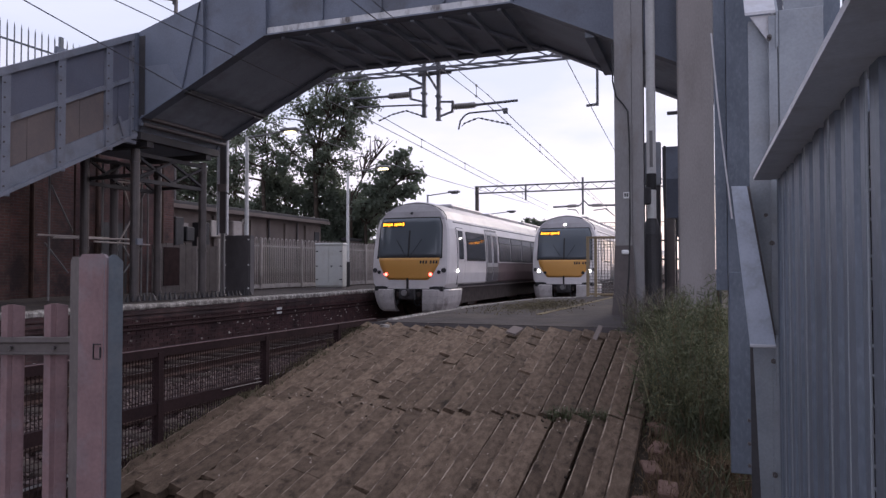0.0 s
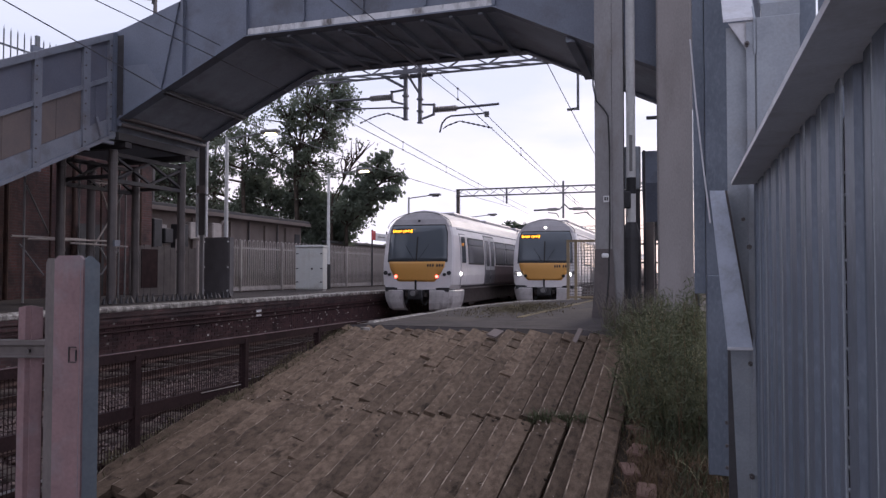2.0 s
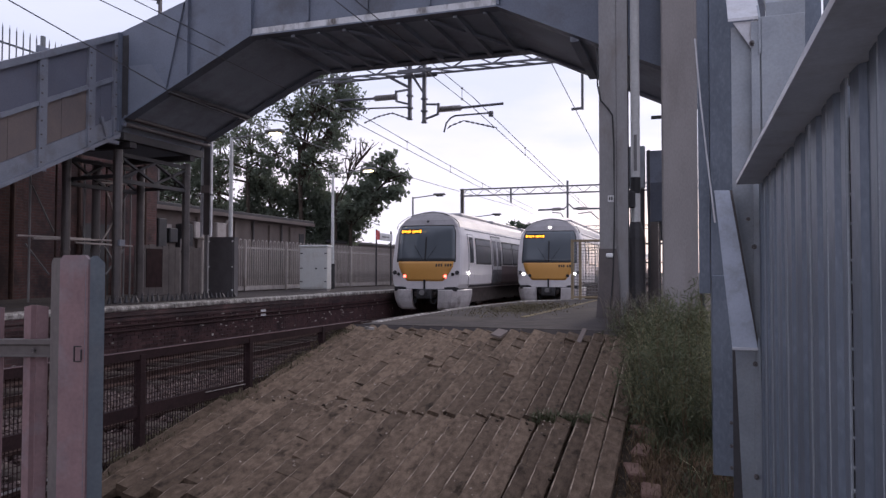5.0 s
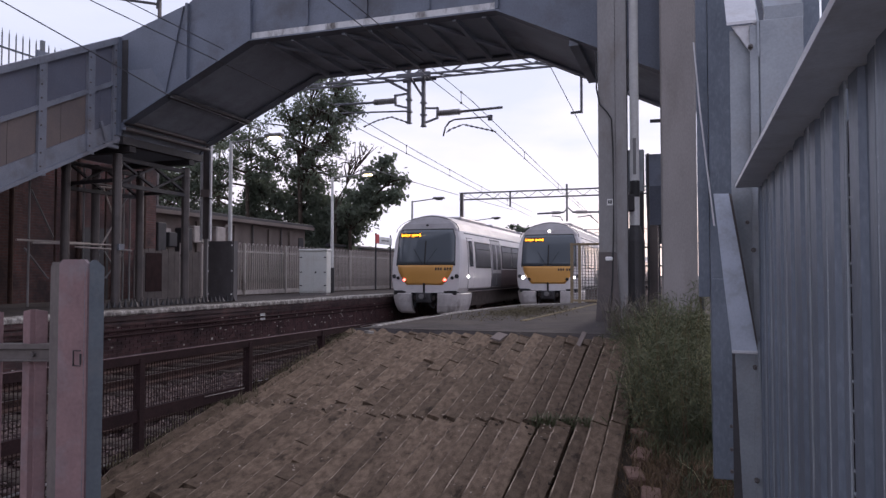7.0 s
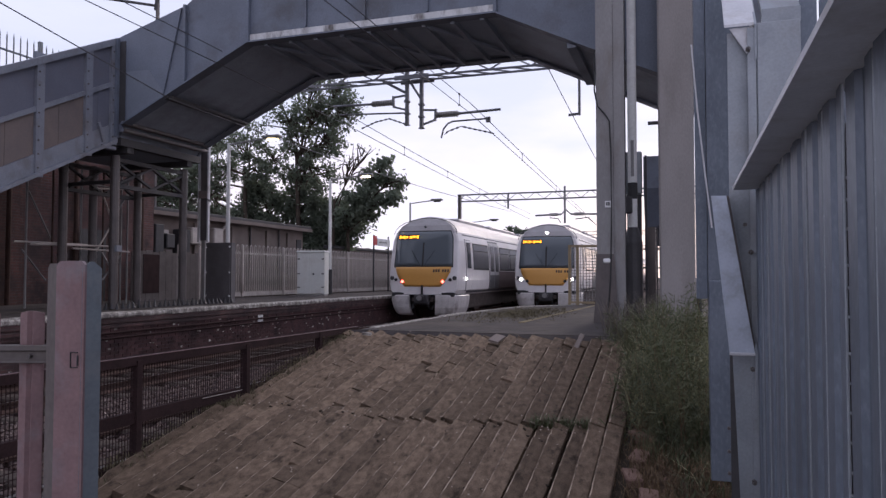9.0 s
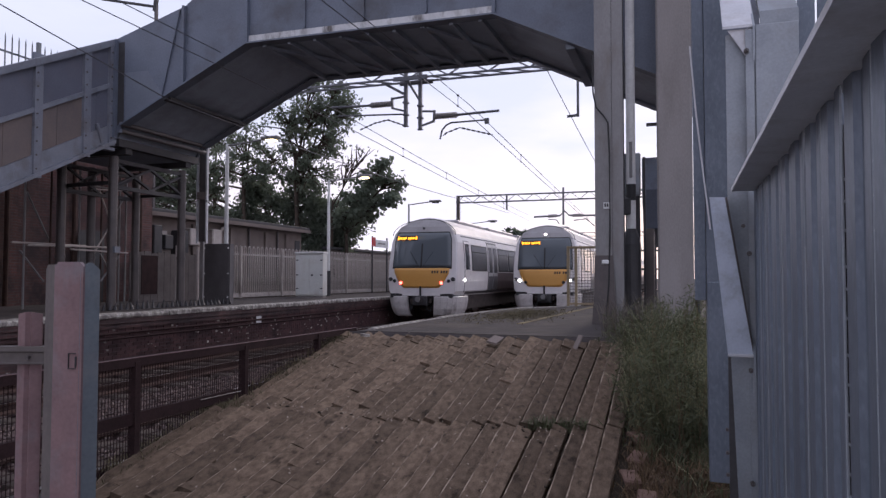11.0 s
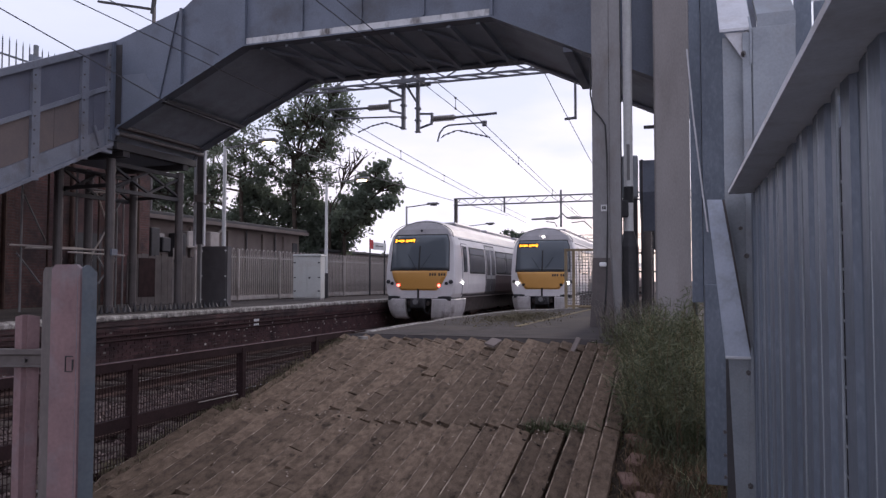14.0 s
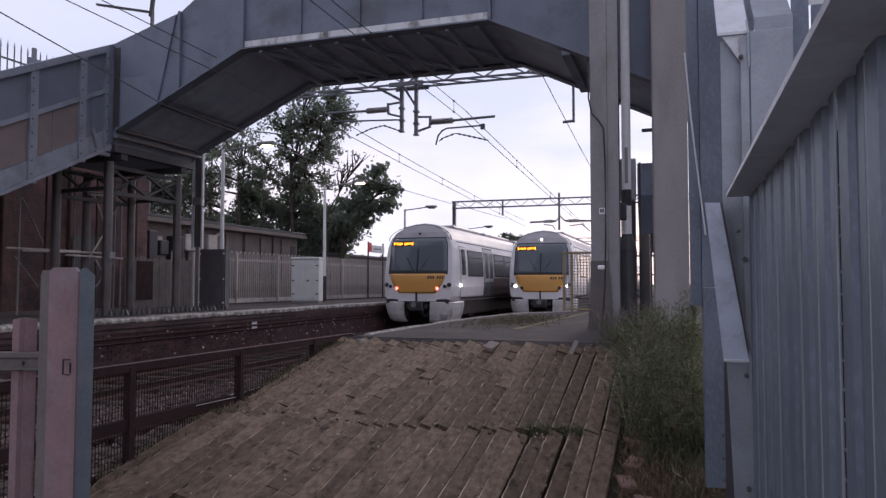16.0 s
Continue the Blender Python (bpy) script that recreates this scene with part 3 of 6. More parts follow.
# ---- stair flight details ----
def stair_bar(y0, y1, h0, h1, w, name="rail"):
    o = [(y0, h0 + stair_z(y0)), (y1, h0 + stair_z(y1)), (y1, h1 + stair_z(y1)), (y0, h1 + stair_z(y0))]
    part(name, prism(o, "x", SX + 0.002, SX + w), M_STAIR_STEEL, far_stair, "pale grey steel frame")
stair_bar(3.5, BY0, 6.8, 6.95, 0.09, "top_rail")
stair_bar(3.5, BY0, 5.89, 5.99, 0.06, "mid_rail")
stair_bar(3.5, BY0, 4.6, 4.68, 0.11, "bottom_rail")
y = BY0 - 0.08
for k in range(8):
    yy = y - (0 if k == 0 else 0.7 + (k - 1) * 1.2)
    o = [(yy - 0.09, 4.58 + stair_z(yy)), (yy + 0.09, 4.58 + stair_z(yy)), (yy + 0.09, 6.84 + stair_z(yy)), (yy - 0.09, 6.84 + stair_z(yy))]
    post = part("stile", prism(o, "x", SX + 0.002, SX + 0.075), M_STAIR_STEEL, far_stair, "pale grey steel stile with rivets")
    for q in range(8):
        z = 4.75 + q * 0.27 + stair_z(yy)
        part("rivet", tube((SX + 0.07, yy - 0.04, z), (SX + 0.09, yy - 0.04, z), 0.019, n=6), M_COLUMN, post)
    if k < 7:
        y2 = y - (0.7 + k * 1.2)
        yh, yl = yy - 0.1, y2 + 0.1
        ym = yl + (yh - yl) * 0.38
        for ya, yb in ((yl, ym - 0.004), (ym + 0.004, yh)):
            o = [(ya, 5.06 + stair_z(ya)), (yb, 5.06 + stair_z(yb)), (yb, 5.88 + stair_z(yb)), (ya, 5.88 + stair_z(ya))]
            part("lower_panel", prism(o, "x", SX + 0.002, SX + 0.014), M_PANEL if k == 0 else M_PANEL_TAN, far_stair, "grey infill panel" if k == 0 else "faded tan infill panel")
o = [(3.5, 4.66), (BY0, 4.66), (BY0, 5.05), (3.5, 5.05)]
part("stringer", prism([(yy, z + stair_z(yy)) for yy, z in o], "x", SX + 0.002, SX + 0.03), M_STAIR_STEEL, far_stair)
part("end_shoe", box((SX - 0.02, BY0 - 0.42, 4.42), (SX + 0.1, BY0 - 0.02, 4.5), bevel=0.01), M_STAIR_STEEL, far_stair)
part("end_bracket", beam((SX + 0.05, BY0 - 0.35, 4.55), (SX + 0.05, BY0 - 0.5, 4.95), 0.06, 0.06), M_STAIR_STEEL, far_stair)
for x, y in ((-13.9, 7.6),):
    part("column", tube((x, y, PLAT), (x, y, 4.6 + stair_z(y)), 0.11, n=16), M_COLUMN, far_stair)

# ---- ramp timbers: ridged wedges in lengths, worn and jolted ----
timber_ramp = thing("timber_ramp", "weathered timber anti-trespass wedges laid up a slope", "ramp", kind="structure")
PITCH = 0.15


def wedge(w, h, ln, seed):
    r = random.Random(seed)
    bm = bmesh.new()
    n = max(3, int(ln / 0.075))
    rows = []
    for j in range(n + 1):
        y = ln * j / n
        e = 0.5 if 0 < j < n else 1.6
        hh = h * (1 + r.uniform(-0.025, 0.02)) - (r.uniform(0.005, 0.035) if r.random() < 0.08 else 0)
        y += r.uniform(-0.014, 0.014) * e
        rows.append([bm.verts.new((-p[0], p[1], p[2])) for p in ((-w / 2, y, -0.05), (-w / 2, y + r.uniform(-0.01, 0.01), 0.01 + r.uniform(-0.006, 0.006)), (0.047 + r.uniform(-0.004, 0.004), y, hh), (0.057 + r.uniform(-0.003, 0.003), y, hh - r.uniform(0.001, 0.006)), (w / 2, y, 0.005), (w / 2, y, -0.05))])
    # the narrow ridge face takes the painted highlight colour
    for a, b in zip(rows, rows[1:]):
        for i in range(5):
            bm.faces.new((a[i], a[i + 1], b[i + 1], b[i])).material_index = 1 if i == 2 else 0
    bm.faces.new(list(reversed(rows[0])))
    bm.faces.new(rows[-1])
    bmesh.ops.recalc_face_normals(bm, faces=bm.faces[:])
    return bm


def lift(x, y):
    """The bank swells a little towards the track at its foot."""
    return 0.085 * min(1, max(0, (6.5 - y) / 0.4)) * min(1, max(0, (-2.2 - x) / 1.6))


lengths = (0.27, 0.42, 0.7, 1.05, 1.6, 2.3)
stock = [[mesh("timber_wedge", wedge(PITCH - 0.004, 0.05, L, 100 * i + s), [M_TIMBER, M_TIMBER_EDGE]) for s in range(6)] for i, L in enumerate(lengths)]
rng = random.Random(21)
slope_deg = math.degrees(math.atan(RAMP_S))
cosr = math.cos(math.atan(RAMP_S))
X0, X1 = -4.43, -0.56
def lay(x, y, k, stretch=1.0):
    ob = new("timber_wedge", rng.choice(stock[k]))
    ob.parent = timber_ramp
    ob.matrix_basis = pose(x + rng.uniform(-0.008, 0.008), y, ramp_z(y) - 0.035 + lift(x, y + 0.3) + rng.uniform(-0.005, 0.005), slope_deg + rng.uniform(-0.35, 0.35), rng.uniform(-2.0, 1.0), rng.uniform(-0.4, 0.4)) @ Matrix.Diagonal((1, stretch, 1, 1))


for i in range(int((X1 - X0) / PITCH) + 1):
    x = X0 + PITCH * (i + 0.5)
    cut = 6.26 + 0.08 * (x + 2.6)
    # lower run, laid from the cut down
    y = cut - (0.03 if x < -1.6 else 0.008) + rng.uniform(-0.03, 0.0)
    while y > 4.5:
        fits = [k for k, L in enumerate(lengths) if y - L * cosr > 3.8]
        k = fits[-1] if x > -1.9 else rng.choice([q for q in fits if q < 4]) if x < -2.6 and rng.random() < 0.3 else rng.choice(fits[-3:])
        y -= lengths[k] * cosr
        lay(x, y, k)
        y -= 0.006
    # upper run, laid from the cut up
    y = cut + 0.005 + rng.uniform(0.0, 0.015)
    top = RAMP_Y1 - rng.uniform(0.0, 0.12)
    while top - y > 0.32:
        room = (top - y) / cosr
        fits = [k for k, L in enumerate(lengths) if L <= room + 0.05]
        k = fits[-1] if x > -1.7 else rng.choice([q for q in fits if q < 3]) if x < -2.2 and rng.random() < 0.35 else rng.choice(fits[-3:])
        lay(x, y, k)
        y += (lengths[k] + 0.006) * cosr
    if top - y > 0.03:
        lay(x, y, 0, (top - y) / cosr / lengths[0])
part("loose_batten", box((-0.025, -0.11, 0), (0.03, 0.11, 0.02), m=pose(-1.22, 8.62, 0.87, 52, 12, -14)), M_SHED, timber_ramp, "pale loose batten")
part("loose_batten", box((-0.065, -0.12, 0), (0.065, 0.12, 0.025), m=pose(-2.22, 8.6, 0.872, 13, 12, -8)), M_SHED, timber_ramp)
part("loose_chip", box((-0.06, -0.03, 0), (0.06, 0.03, 0.03), m=pose(-3.98, 8.62, 0.88, 5, 5, 20)), M_COPING, timber_ramp)

o = [(2.6, -0.5), (2.6, ramp_z(2.6) - 0.03), (4.95, ramp_z(4.95) - 0.03), (4.95, -0.5)]
part("top_fillet", prism([(8.86, PLAT - 0.09), (9.0, PLAT - 0.004), (9.0, PLAT - 0.15), (8.86, PLAT - 0.15)], "x", -4.4, -0.5), M_ASPHALT, timber_ramp, "asphalt feathered down to the timbers")
part("foot_soil", prism(o, "x", -4.6, -0.69), M_LITTER, timber_ramp, "dark soil at the foot of the slope")

# litter: chips, clods and moss on the timbers
rng = random.Random(77)
M_CHIP = material("pale_splinter", (0.4, 0.33, 0.27), (0.25, 0.2, 0.16), 0.9, 0, 9, 60, 0.2)
for nm, lab, mat, cnt, s0, s1 in (("bark_chips", "pale splinters and chips scattered on the timbers", M_CHIP, 240, 0.003, 0.008), ("moss_clods", "dark moss and dirt clods lodged between the timbers", M_SOIL, 160, 0.004, 0.013)):
    bm = bmesh.new()
    for _ in range(cnt):
        x, y = rng.uniform(-4.2, -0.68), rng.uniform(4.5, 9.0)
        if rng.random() < 0.2:
            y = 6.24 + rng.gauss(0, 0.07)
        s = rng.uniform(s0, s1)
        z = ramp_z(y) - 0.035 + lift(x, y) + (0.042 if mat is M_CHIP else 0.022)
        box((-s, -s * rng.uniform(0.6, 1.6), -s * 0.4), (s * rng.uniform(0.4, 1), s, s * 0.35), bm, m=pose(x, y, z, 12 + rng.uniform(-25, 25), rng.uniform(-25, 25), rng.uniform(0, 180)))
    for v in bm.verts:
        v.co += Vector((rng.uniform(-1, 1), rng.uniform(-1, 1), rng.uniform(-1, 1))) * s0 * 0.6
    tagged(part(nm, bm, mat), lab, "litter", kind="stuff")

# ---- mesh fence beside the ramp ----
mf = thing("mesh_fence", "low rusty steel mesh fence along the track side of the ramp", "fence")
FX = -4.46
part("top_rail", beam((FX, 1.0, 0.955), (FX, 9.3, 0.9), 0.07, 0.075), M_FENCE, mf)
for y0 in (1.79, 3.39, 4.99, 6.59, 8.19):
    part("post", box((FX - 0.03, y0 - 0.03, -0.3), (FX + 0.045, y0 + 0.03, 0.93)), M_FENCE, mf)
# dusty edge strip, its paler colour also carrying the light on the rail's top
part("dusty_lit_edge", beam((FX + 0.033, 1.0, 0.992), (FX + 0.033, 9.3, 0.937), 0.01, 0.006), M_RUSTY, mf, "dusty worn rail edge with its top light painted in")
part("middle_rail", beam((FX, 1.0, 0.47), (FX, 6.4, 0.44), 0.05, 0.1), M_FENCE, mf)
# glint along the middle rail, put in as a short pale strip
part("rail_glint", beam((FX + 0.03, 5.85, 0.471), (FX + 0.03, 6.5, 0.457), 0.006, 0.006), M_PALING, mf, "pale strip standing in for a glint on the rail")
bm = bmesh.new()
y = 1.0
while y < 9.2:
    box((FX - 0.003, y - 0.0022, -0.15), (FX + 0.003, y + 0.0022, 0.93), bm)
    y += 0.034
z = -0.12
while z < 0.92:
    box((FX - 0.003, 1.0, z - 0.0025), (FX + 0.003, 9.2, z + 0.0025), bm)
    z += 0.05
tagged(part("wire_mesh", bm, M_FENCE, mf), kind="stuff")
# loose stones of the track bed beside the fence
nr = np.random.RandomState(29)
n = 7000
spot = np.stack([nr.uniform(-8.3, -4.55, n), nr.uniform(2.0, 15.0, n), np.full(n, BED + 0.03)], 1)
corner = np.array([(1, 0, 0), (-1, 0, 0), (0, 1, 0), (0, -1, 0), (0, 0, 1), (0, 0, -1)], float)
verts = spot[:, None, :] + corner[None] * nr.uniform(0.018, 0.05, (n, 6, 1)) + nr.uniform(-0.012, 0.012, (n, 6, 3))
me = bpy.data.meshes.new("ballast_stones")
me.from_pydata(verts.reshape(-1, 3).tolist(), [], [tuple(6 * k + i for i in f) for k in range(n) for f in ((0, 2, 4), (2, 1, 4), (1, 3, 4), (3, 0, 4), (2, 0, 5), (1, 2, 5), (3, 1, 5), (0, 3, 5))])
me.materials.append(material("track_stone", (0.17, 0.115, 0.098), (0.04, 0.026, 0.024), 0.6, 0, 11, 70, 0.3, spread=0.1))
tagged(new("ballast_stones", me), "loose brown and grey track stones", "ballast", kind="stuff")
# cable loop lying by the fence
bm = poly_tube([(-4.75, 4.2 + 0.09 * k, -0.2 + 0.3 * math.sin(k / 9 * math.pi)) for k in range(10)], 0.018)
tagged(part("cable_loop", bm, M_COPING), "pale cable hump lying in the ballast", "cable")

# ---- trains ----
M_DOOR = material("grey_door_paint", (0.42, 0.41, 0.42), (0.34, 0.33, 0.34), 0.4, 0, 3, 30, 0.02)
M_LIVERY = material("plum_lower_paint", (0.12, 0.078, 0.085), (0.085, 0.056, 0.062), 0.5, 0, 1.5, 30, 0.02, (0.16, 0.13, 0.12), 0.5, 1.2)
HALF = [(1.22, 0.98), (1.36, 1.15), (1.4, 1.5), (1.4, 2.0), (1.38, 2.5), (1.33, 2.95), (1.23, 3.27), (1.02, 3.56), (0.7, 3.77), (0.35, 3.88), (0.0, 3.92)]


def face_y(x, z):
    return max(0.0, z - 1.75) * 0.17 + 0.10 * (abs(x) / 1.3) ** 2.2 + max(0.0, z - 3.2) ** 2 * 0.75


def nose_patch(x0, x1, z0, z1, off, n=8, k=6, bm=None):
    """A patch on the cab front; x0 and x1 give its sides at a height."""
    bm = bm or bmesh.new()
    rows = []
    for j in range(k + 1):
        z = z0 + (z1 - z0) * j / k
        a, b = x0(z), x1(z)
        rows.append([bm.verts.new((a + (b - a) * i / n, face_y(a + (b - a) * i / n, z) - off, z)) for i in range(n + 1)])
    fs = []
    for j in range(k):
        for i in range(n):
            fs.append(bm.faces.new((rows[j][i], rows[j][i + 1], rows[j + 1][i + 1], rows[j + 1][i])))
    r = bmesh.ops.extrude_face_region(bm, geom=fs)
    bmesh.ops.translate(bm, vec=(0, off + 0.03, 0), verts=[v for v in r["geom"] if isinstance(v, bmesh.types.BMVert)])
    bmesh.ops.recalc_face_normals(bm, faces=bm.faces[:])
    return bm


def car_shell(length, nose):
    bm = bmesh.new()
    ring = HALF + [(-x, z) for x, z in reversed(HALF[:-1])]
    secs = []
    steps = [(0.94, 0.0, -0.03), (0.975, 0.1, -0.01), (0.995, 0.4, 0.0), (1.0, 1.0, 0.0), (1.0, None, 0.0)] if nose else [(1.0, -1.0, 0), (1.0, None, 0.0)]
    for sc, dy, dz in steps:
        row = []
        for x, z in ring:
            y = length if dy is None else (face_y(x, z) + dy if nose else 0.0)
            row.append(bm.verts.new((x * sc, y, z + dz * max(0, (z - 2.6) / 1.2))))
        secs.append(row)
    for a, b in zip(secs, secs[1:]):
        for i in range(len(ring)):
            j = (i + 1) % len(ring)
            f = bm.faces.new((a[i], a[j], b[j], b[i]))
            f.material_index = 1 if min(a[i].co.z, a[j].co.z) > 3.0 else 0
    n = len(HALF)
    first = secs[0]
    prev = None
    for i in range(n):
        l, r = first[i], first[-i - 1 + (0)] if i < n - 1 else first[i]
        if i < n - 1:
            r = first[2 * n - 2 - i]
        row = [l]
        if i < n - 1:
            for k in range(1, 6):
                x = l.co.x + (r.co.x - l.co.x) * k / 6
                row.append(bm.verts.new((x, (face_y(x, l.co.z)) if nose else 0.0, l.co.z)))
            row.append(r)
        if prev:
            for k in range(6):
                vs = [prev[k], prev[k + 1]] + ([row[k + 1], row[k]] if len(row) > 1 else [row[0]])
                f = bm.faces.new(vs)
                f.material_index = 1 if min(v.co.z for v in vs) > 3.1 else 0
        prev = row
    bm.faces.new(secs[-1])
    bmesh.ops.recalc_face_normals(bm, faces=bm.faces[:])
    return bm


def side_quad(y0, y1, z0, z1, off, bm=None, depth=0.03):
    """A panel on the track-side flank, bent to the body's profile."""
    bm = bm or bmesh.new()
    def sx(z):
        for (xa, za), (xb, zb) in zip(HALF, HALF[1:]):
            if za <= z <= zb:
                return xa + (xb - xa) * (z - za) / (zb - za)
        return 1.3
    zs = sorted({z0, z1, *[z for _, z in HALF if z0 < z < z1]})
    a = [(sx(z) + off, z) for z in zs]
    o = a + [(x - depth - off, z) for x, z in reversed(a)]
    return prism(o, "y", y0, y1, bm)


def make_train(label, name, tail):
    tr = thing(name, label, "train", group="trains at the station")
    y0 = 0.0
    for c in range(3):
        length = 20.2
        nose = c == 0
        base = new("car")
        base.parent = tr
        base.location = (0, y0, 0)
        part("body", car_shell(length, nose), [M_WHITE, M_ROOF], base)
        part("underframe", box((-1.2, 1.6 if nose else 0.2, 0.45), (1.2, length - 0.3, 1.0)), M_UNDER, base)
        part("lower_band", side_quad(4.3 if nose else 0.05, length - 0.05, 1.1, 1.86, 0.004), M_LIVERY, base, "dark plum lower band")
        part("cantrail_line", side_quad(0.9 if nose else 0.05, length - 0.05, 3.17, 3.22, 0.006), M_DOORGREY, base)
        for ya, yb in ((2.6, 6.4), (7.4, 12.4), (13.4, 18.6)):
            pod = box((-0.62, ya, 3.7), (0.62, yb, 3.96), bevel=0.06)
            part("roof_pod", pod, M_ROOF, base)
        doors = (4.4, 13.2)
        for d in doors:
            part("door_surround", side_quad(d - 0.06, d + 1.56, 1.1, 3.12, 0.006), M_DOORGREY, base)
            for q in (d, d + 0.77):
                leaf = part("door", side_quad(q, q + 0.73, 1.12, 3.05, 0.012), M_DOOR, base, "grey sliding door leaf")
                part("door_window", side_quad(q + 0.12, q + 0.6, 1.85, 2.9, 0.02), M_GLASS, leaf)
                part("kick_panel", side_quad(q + 0.03, q + 0.7, 1.14, 1.7, 0.018), M_DOORGREY, leaf)
        spans = [(1.95, 4.2)] if nose else [(0.8, 3.9)]
        spans += [(6.1, 7.9), (8.0, 9.8), (9.9, 11.7), (11.75, 12.95), (15.0, 17.0), (17.1, 19.2)]
        for a, b in spans:
            w = part("window", side_quad(a, b, 1.9, 2.92, 0.01), M_BLACK, base, "tinted carriage window")
            part("pane", side_quad(a + 0.05, b - 0.05, 1.95, 2.62, 0.016), M_GLASS, w)
            part("vent_pane", side_quad(a + 0.05, b - 0.05, 2.65, 2.88, 0.016), M_GLASS, w)
        part("skirt_line", side_quad(1.3 if nose else 0.1, length - 0.1, 1.02, 1.1, 0.01), M_DOORGREY, base)
        for yb in (3.2, 16.6):
            bg = bmesh.new()
            for s in (-1, 1):
                box((s * 1.0 - 0.08, yb - 1.7, 0.42), (s * 1.0 + 0.08, yb + 1.7, 0.62), bg)
                box((s * 1.05 - 0.1, yb - 0.35, 0.35), (s * 1.05 + 0.1, yb + 0.35, 0.75), bg)
            box((-1.0, yb - 0.2, 0.5), (1.0, yb + 0.2, 0.7), bg)
            part("bogie", bg, M_UNDER, base)
            for w in (yb - 1.3, yb + 1.3):
                wb = bmesh.new()
                for s in (-1, 1):
                    tube((s * 0.69, w, 0.42), (s * 0.82, w, 0.42), 0.42, wb, 20)
                tube((-0.7, w, 0.42), (0.7, w, 0.42), 0.08, wb)
                part("wheelset", wb, M_RUST, base)
        y0 += length + 0.35
    # cab front
    def wide(z):
        t = min(1.0, max(0.0, (z - 2.0) / 1.25))
        return 1.13 - 0.05 * t - max(0.0, z - 3.1) * 0.4
    ws = part("windscreen", nose_patch(lambda z: -wide(z), wide, 2.02, 3.3, 0.012, 10, 10), M_WINDSCREEN, tr, "dark wrap-round windscreen", True)
    part("windscreen_seal", nose_patch(lambda z: -wide(z) - 0.03, lambda z: wide(z) + 0.03, 1.97, 3.34, 0.005, 10, 10), M_BLACK, tr)
    part("centre_bar", nose_patch(lambda z: -0.03, lambda z: 0.03, 2.03, 2.9, 0.02, 2, 4), M_BLACK, ws)
    for s in (-1, 1):
        part("wiper", beam((s * 0.08, face_y(0.1, 2.05) - 0.06, 2.05), (s * 0.45, face_y(0.45, 2.6) - 0.04, 2.6), 0.014, 0.014), M_BLACK, ws)
    def yel(z):
        t = (2.0 - z) / 0.75
        return 1.08 - 0.4 * max(0, t) ** 1.8
    part("yellow_panel", nose_patch(lambda z: -yel(z), yel, 1.27, 1.99, 0.014, 10, 8), M_YELLOW, tr, "warning yellow front panel", True)
    disp = nose_patch(lambda z: -1.03, lambda z: -0.2, 3.02, 3.2, 0.02, 4, 2)
    dsp = part("destination_display", disp, M_BLACK, tr)
    rng = random.Random(7)
    x = -1.0
    while x < -0.26:
        w = rng.uniform(0.03, 0.06)
        part("lit_character", nose_patch(lambda z, a=x: a, lambda z, a=x, w=w: a + w, 3.05 + rng.choice((0, 0, 0.02)), 3.15 + rng.choice((0, 0.02)), 0.028, 1, 1), M_LED, dsp, "lit amber display character")
        x += w + rng.choice((0.022, 0.022, 0.022, 0.07))
    plate = part("number_backing", nose_patch(lambda z: 0.4, lambda z: 1.06, 1.78, 1.92, 0.0145, 3, 1), M_YELLOW, tr)
    for k in range(6):
        xa = 0.42 + k * 0.095 + (0.06 if k > 2 else 0)
        part("number_bar", nose_patch(lambda z, a=xa: a, lambda z, a=xa: a + 0.06, 1.8, 1.9, 0.02, 1, 1), M_BLACK, plate)
    for s in (-1, 1):
        for q, (dx, z, r, mt, nm) in enumerate(((0.79, 1.45, 0.055, M_TAIL if tail else M_BLACK, "tail_lamp"), (1.06, 1.52, 0.05 if tail else 0.065, M_BLACK if tail else M_HEAD, "head_lamp"), (1.22, 1.58, 0.065, M_BLACK, "marker_lamp"))):
            yy = face_y(dx, z)
            lamp = part(nm + "_housing", tube((s * dx, yy + 0.04, z), (s * dx, yy - 0.02, z), r + 0.012, n=18), M_DARK, tr)
            part(nm, tube((s * dx, yy, z), (s * dx, yy - 0.03, z), r, n=18), mt if nm != "marker_lamp" else M_GLASS, lamp)
        # lower cowl
        cb = bmesh.new()
        o = [(s * 0.5, 0.06), (s * 0.52, -0.02), (s * 0.8, -0.03), (s * 1.05, 0.01), (s * 1.22, 0.11), (s * 1.32, 0.28), (s * 1.36, 0.6), (s * 1.36, 1.5), (s * 1.24, 1.5), (s * 0.6, 0.3)]
        rings = []
        for z, sx, dy in ((0.22, 0.84, 0.2), (0.3, 0.9, 0.1), (0.5, 0.96, 0.03), (0.75, 1.0, 0.0), (0.93, 1.01, 0.0), (0.96, 0.99, 0.02)):
            rings.append([cb.verts.new((x * (sx if abs(x) > 0.5 else 1), y + dy - (0.5 * (0.5 - z) if y > 1 and z < 0.5 else 0), z)) for x, y in o])
        for ra, rb in zip(rings, rings[1:]):
            for i in range(len(o)):
                j = (i + 1) % len(o)
                cb.faces.new((ra[i], ra[j], rb[j], rb[i]))
        cb.faces.new(rings[0])
        cb.faces.new(rings[-1])
        bmesh.ops.recalc_face_normals(cb, faces=cb.faces[:])
        part("cowl", cb, M_COWL, tr, "scuffed pale lower cowl")
        part("step_recess", box((s * 0.5, 0.03, 0.9), (s * 1.22, 0.9, 1.06), bevel=0.02), M_BLACK, tr)
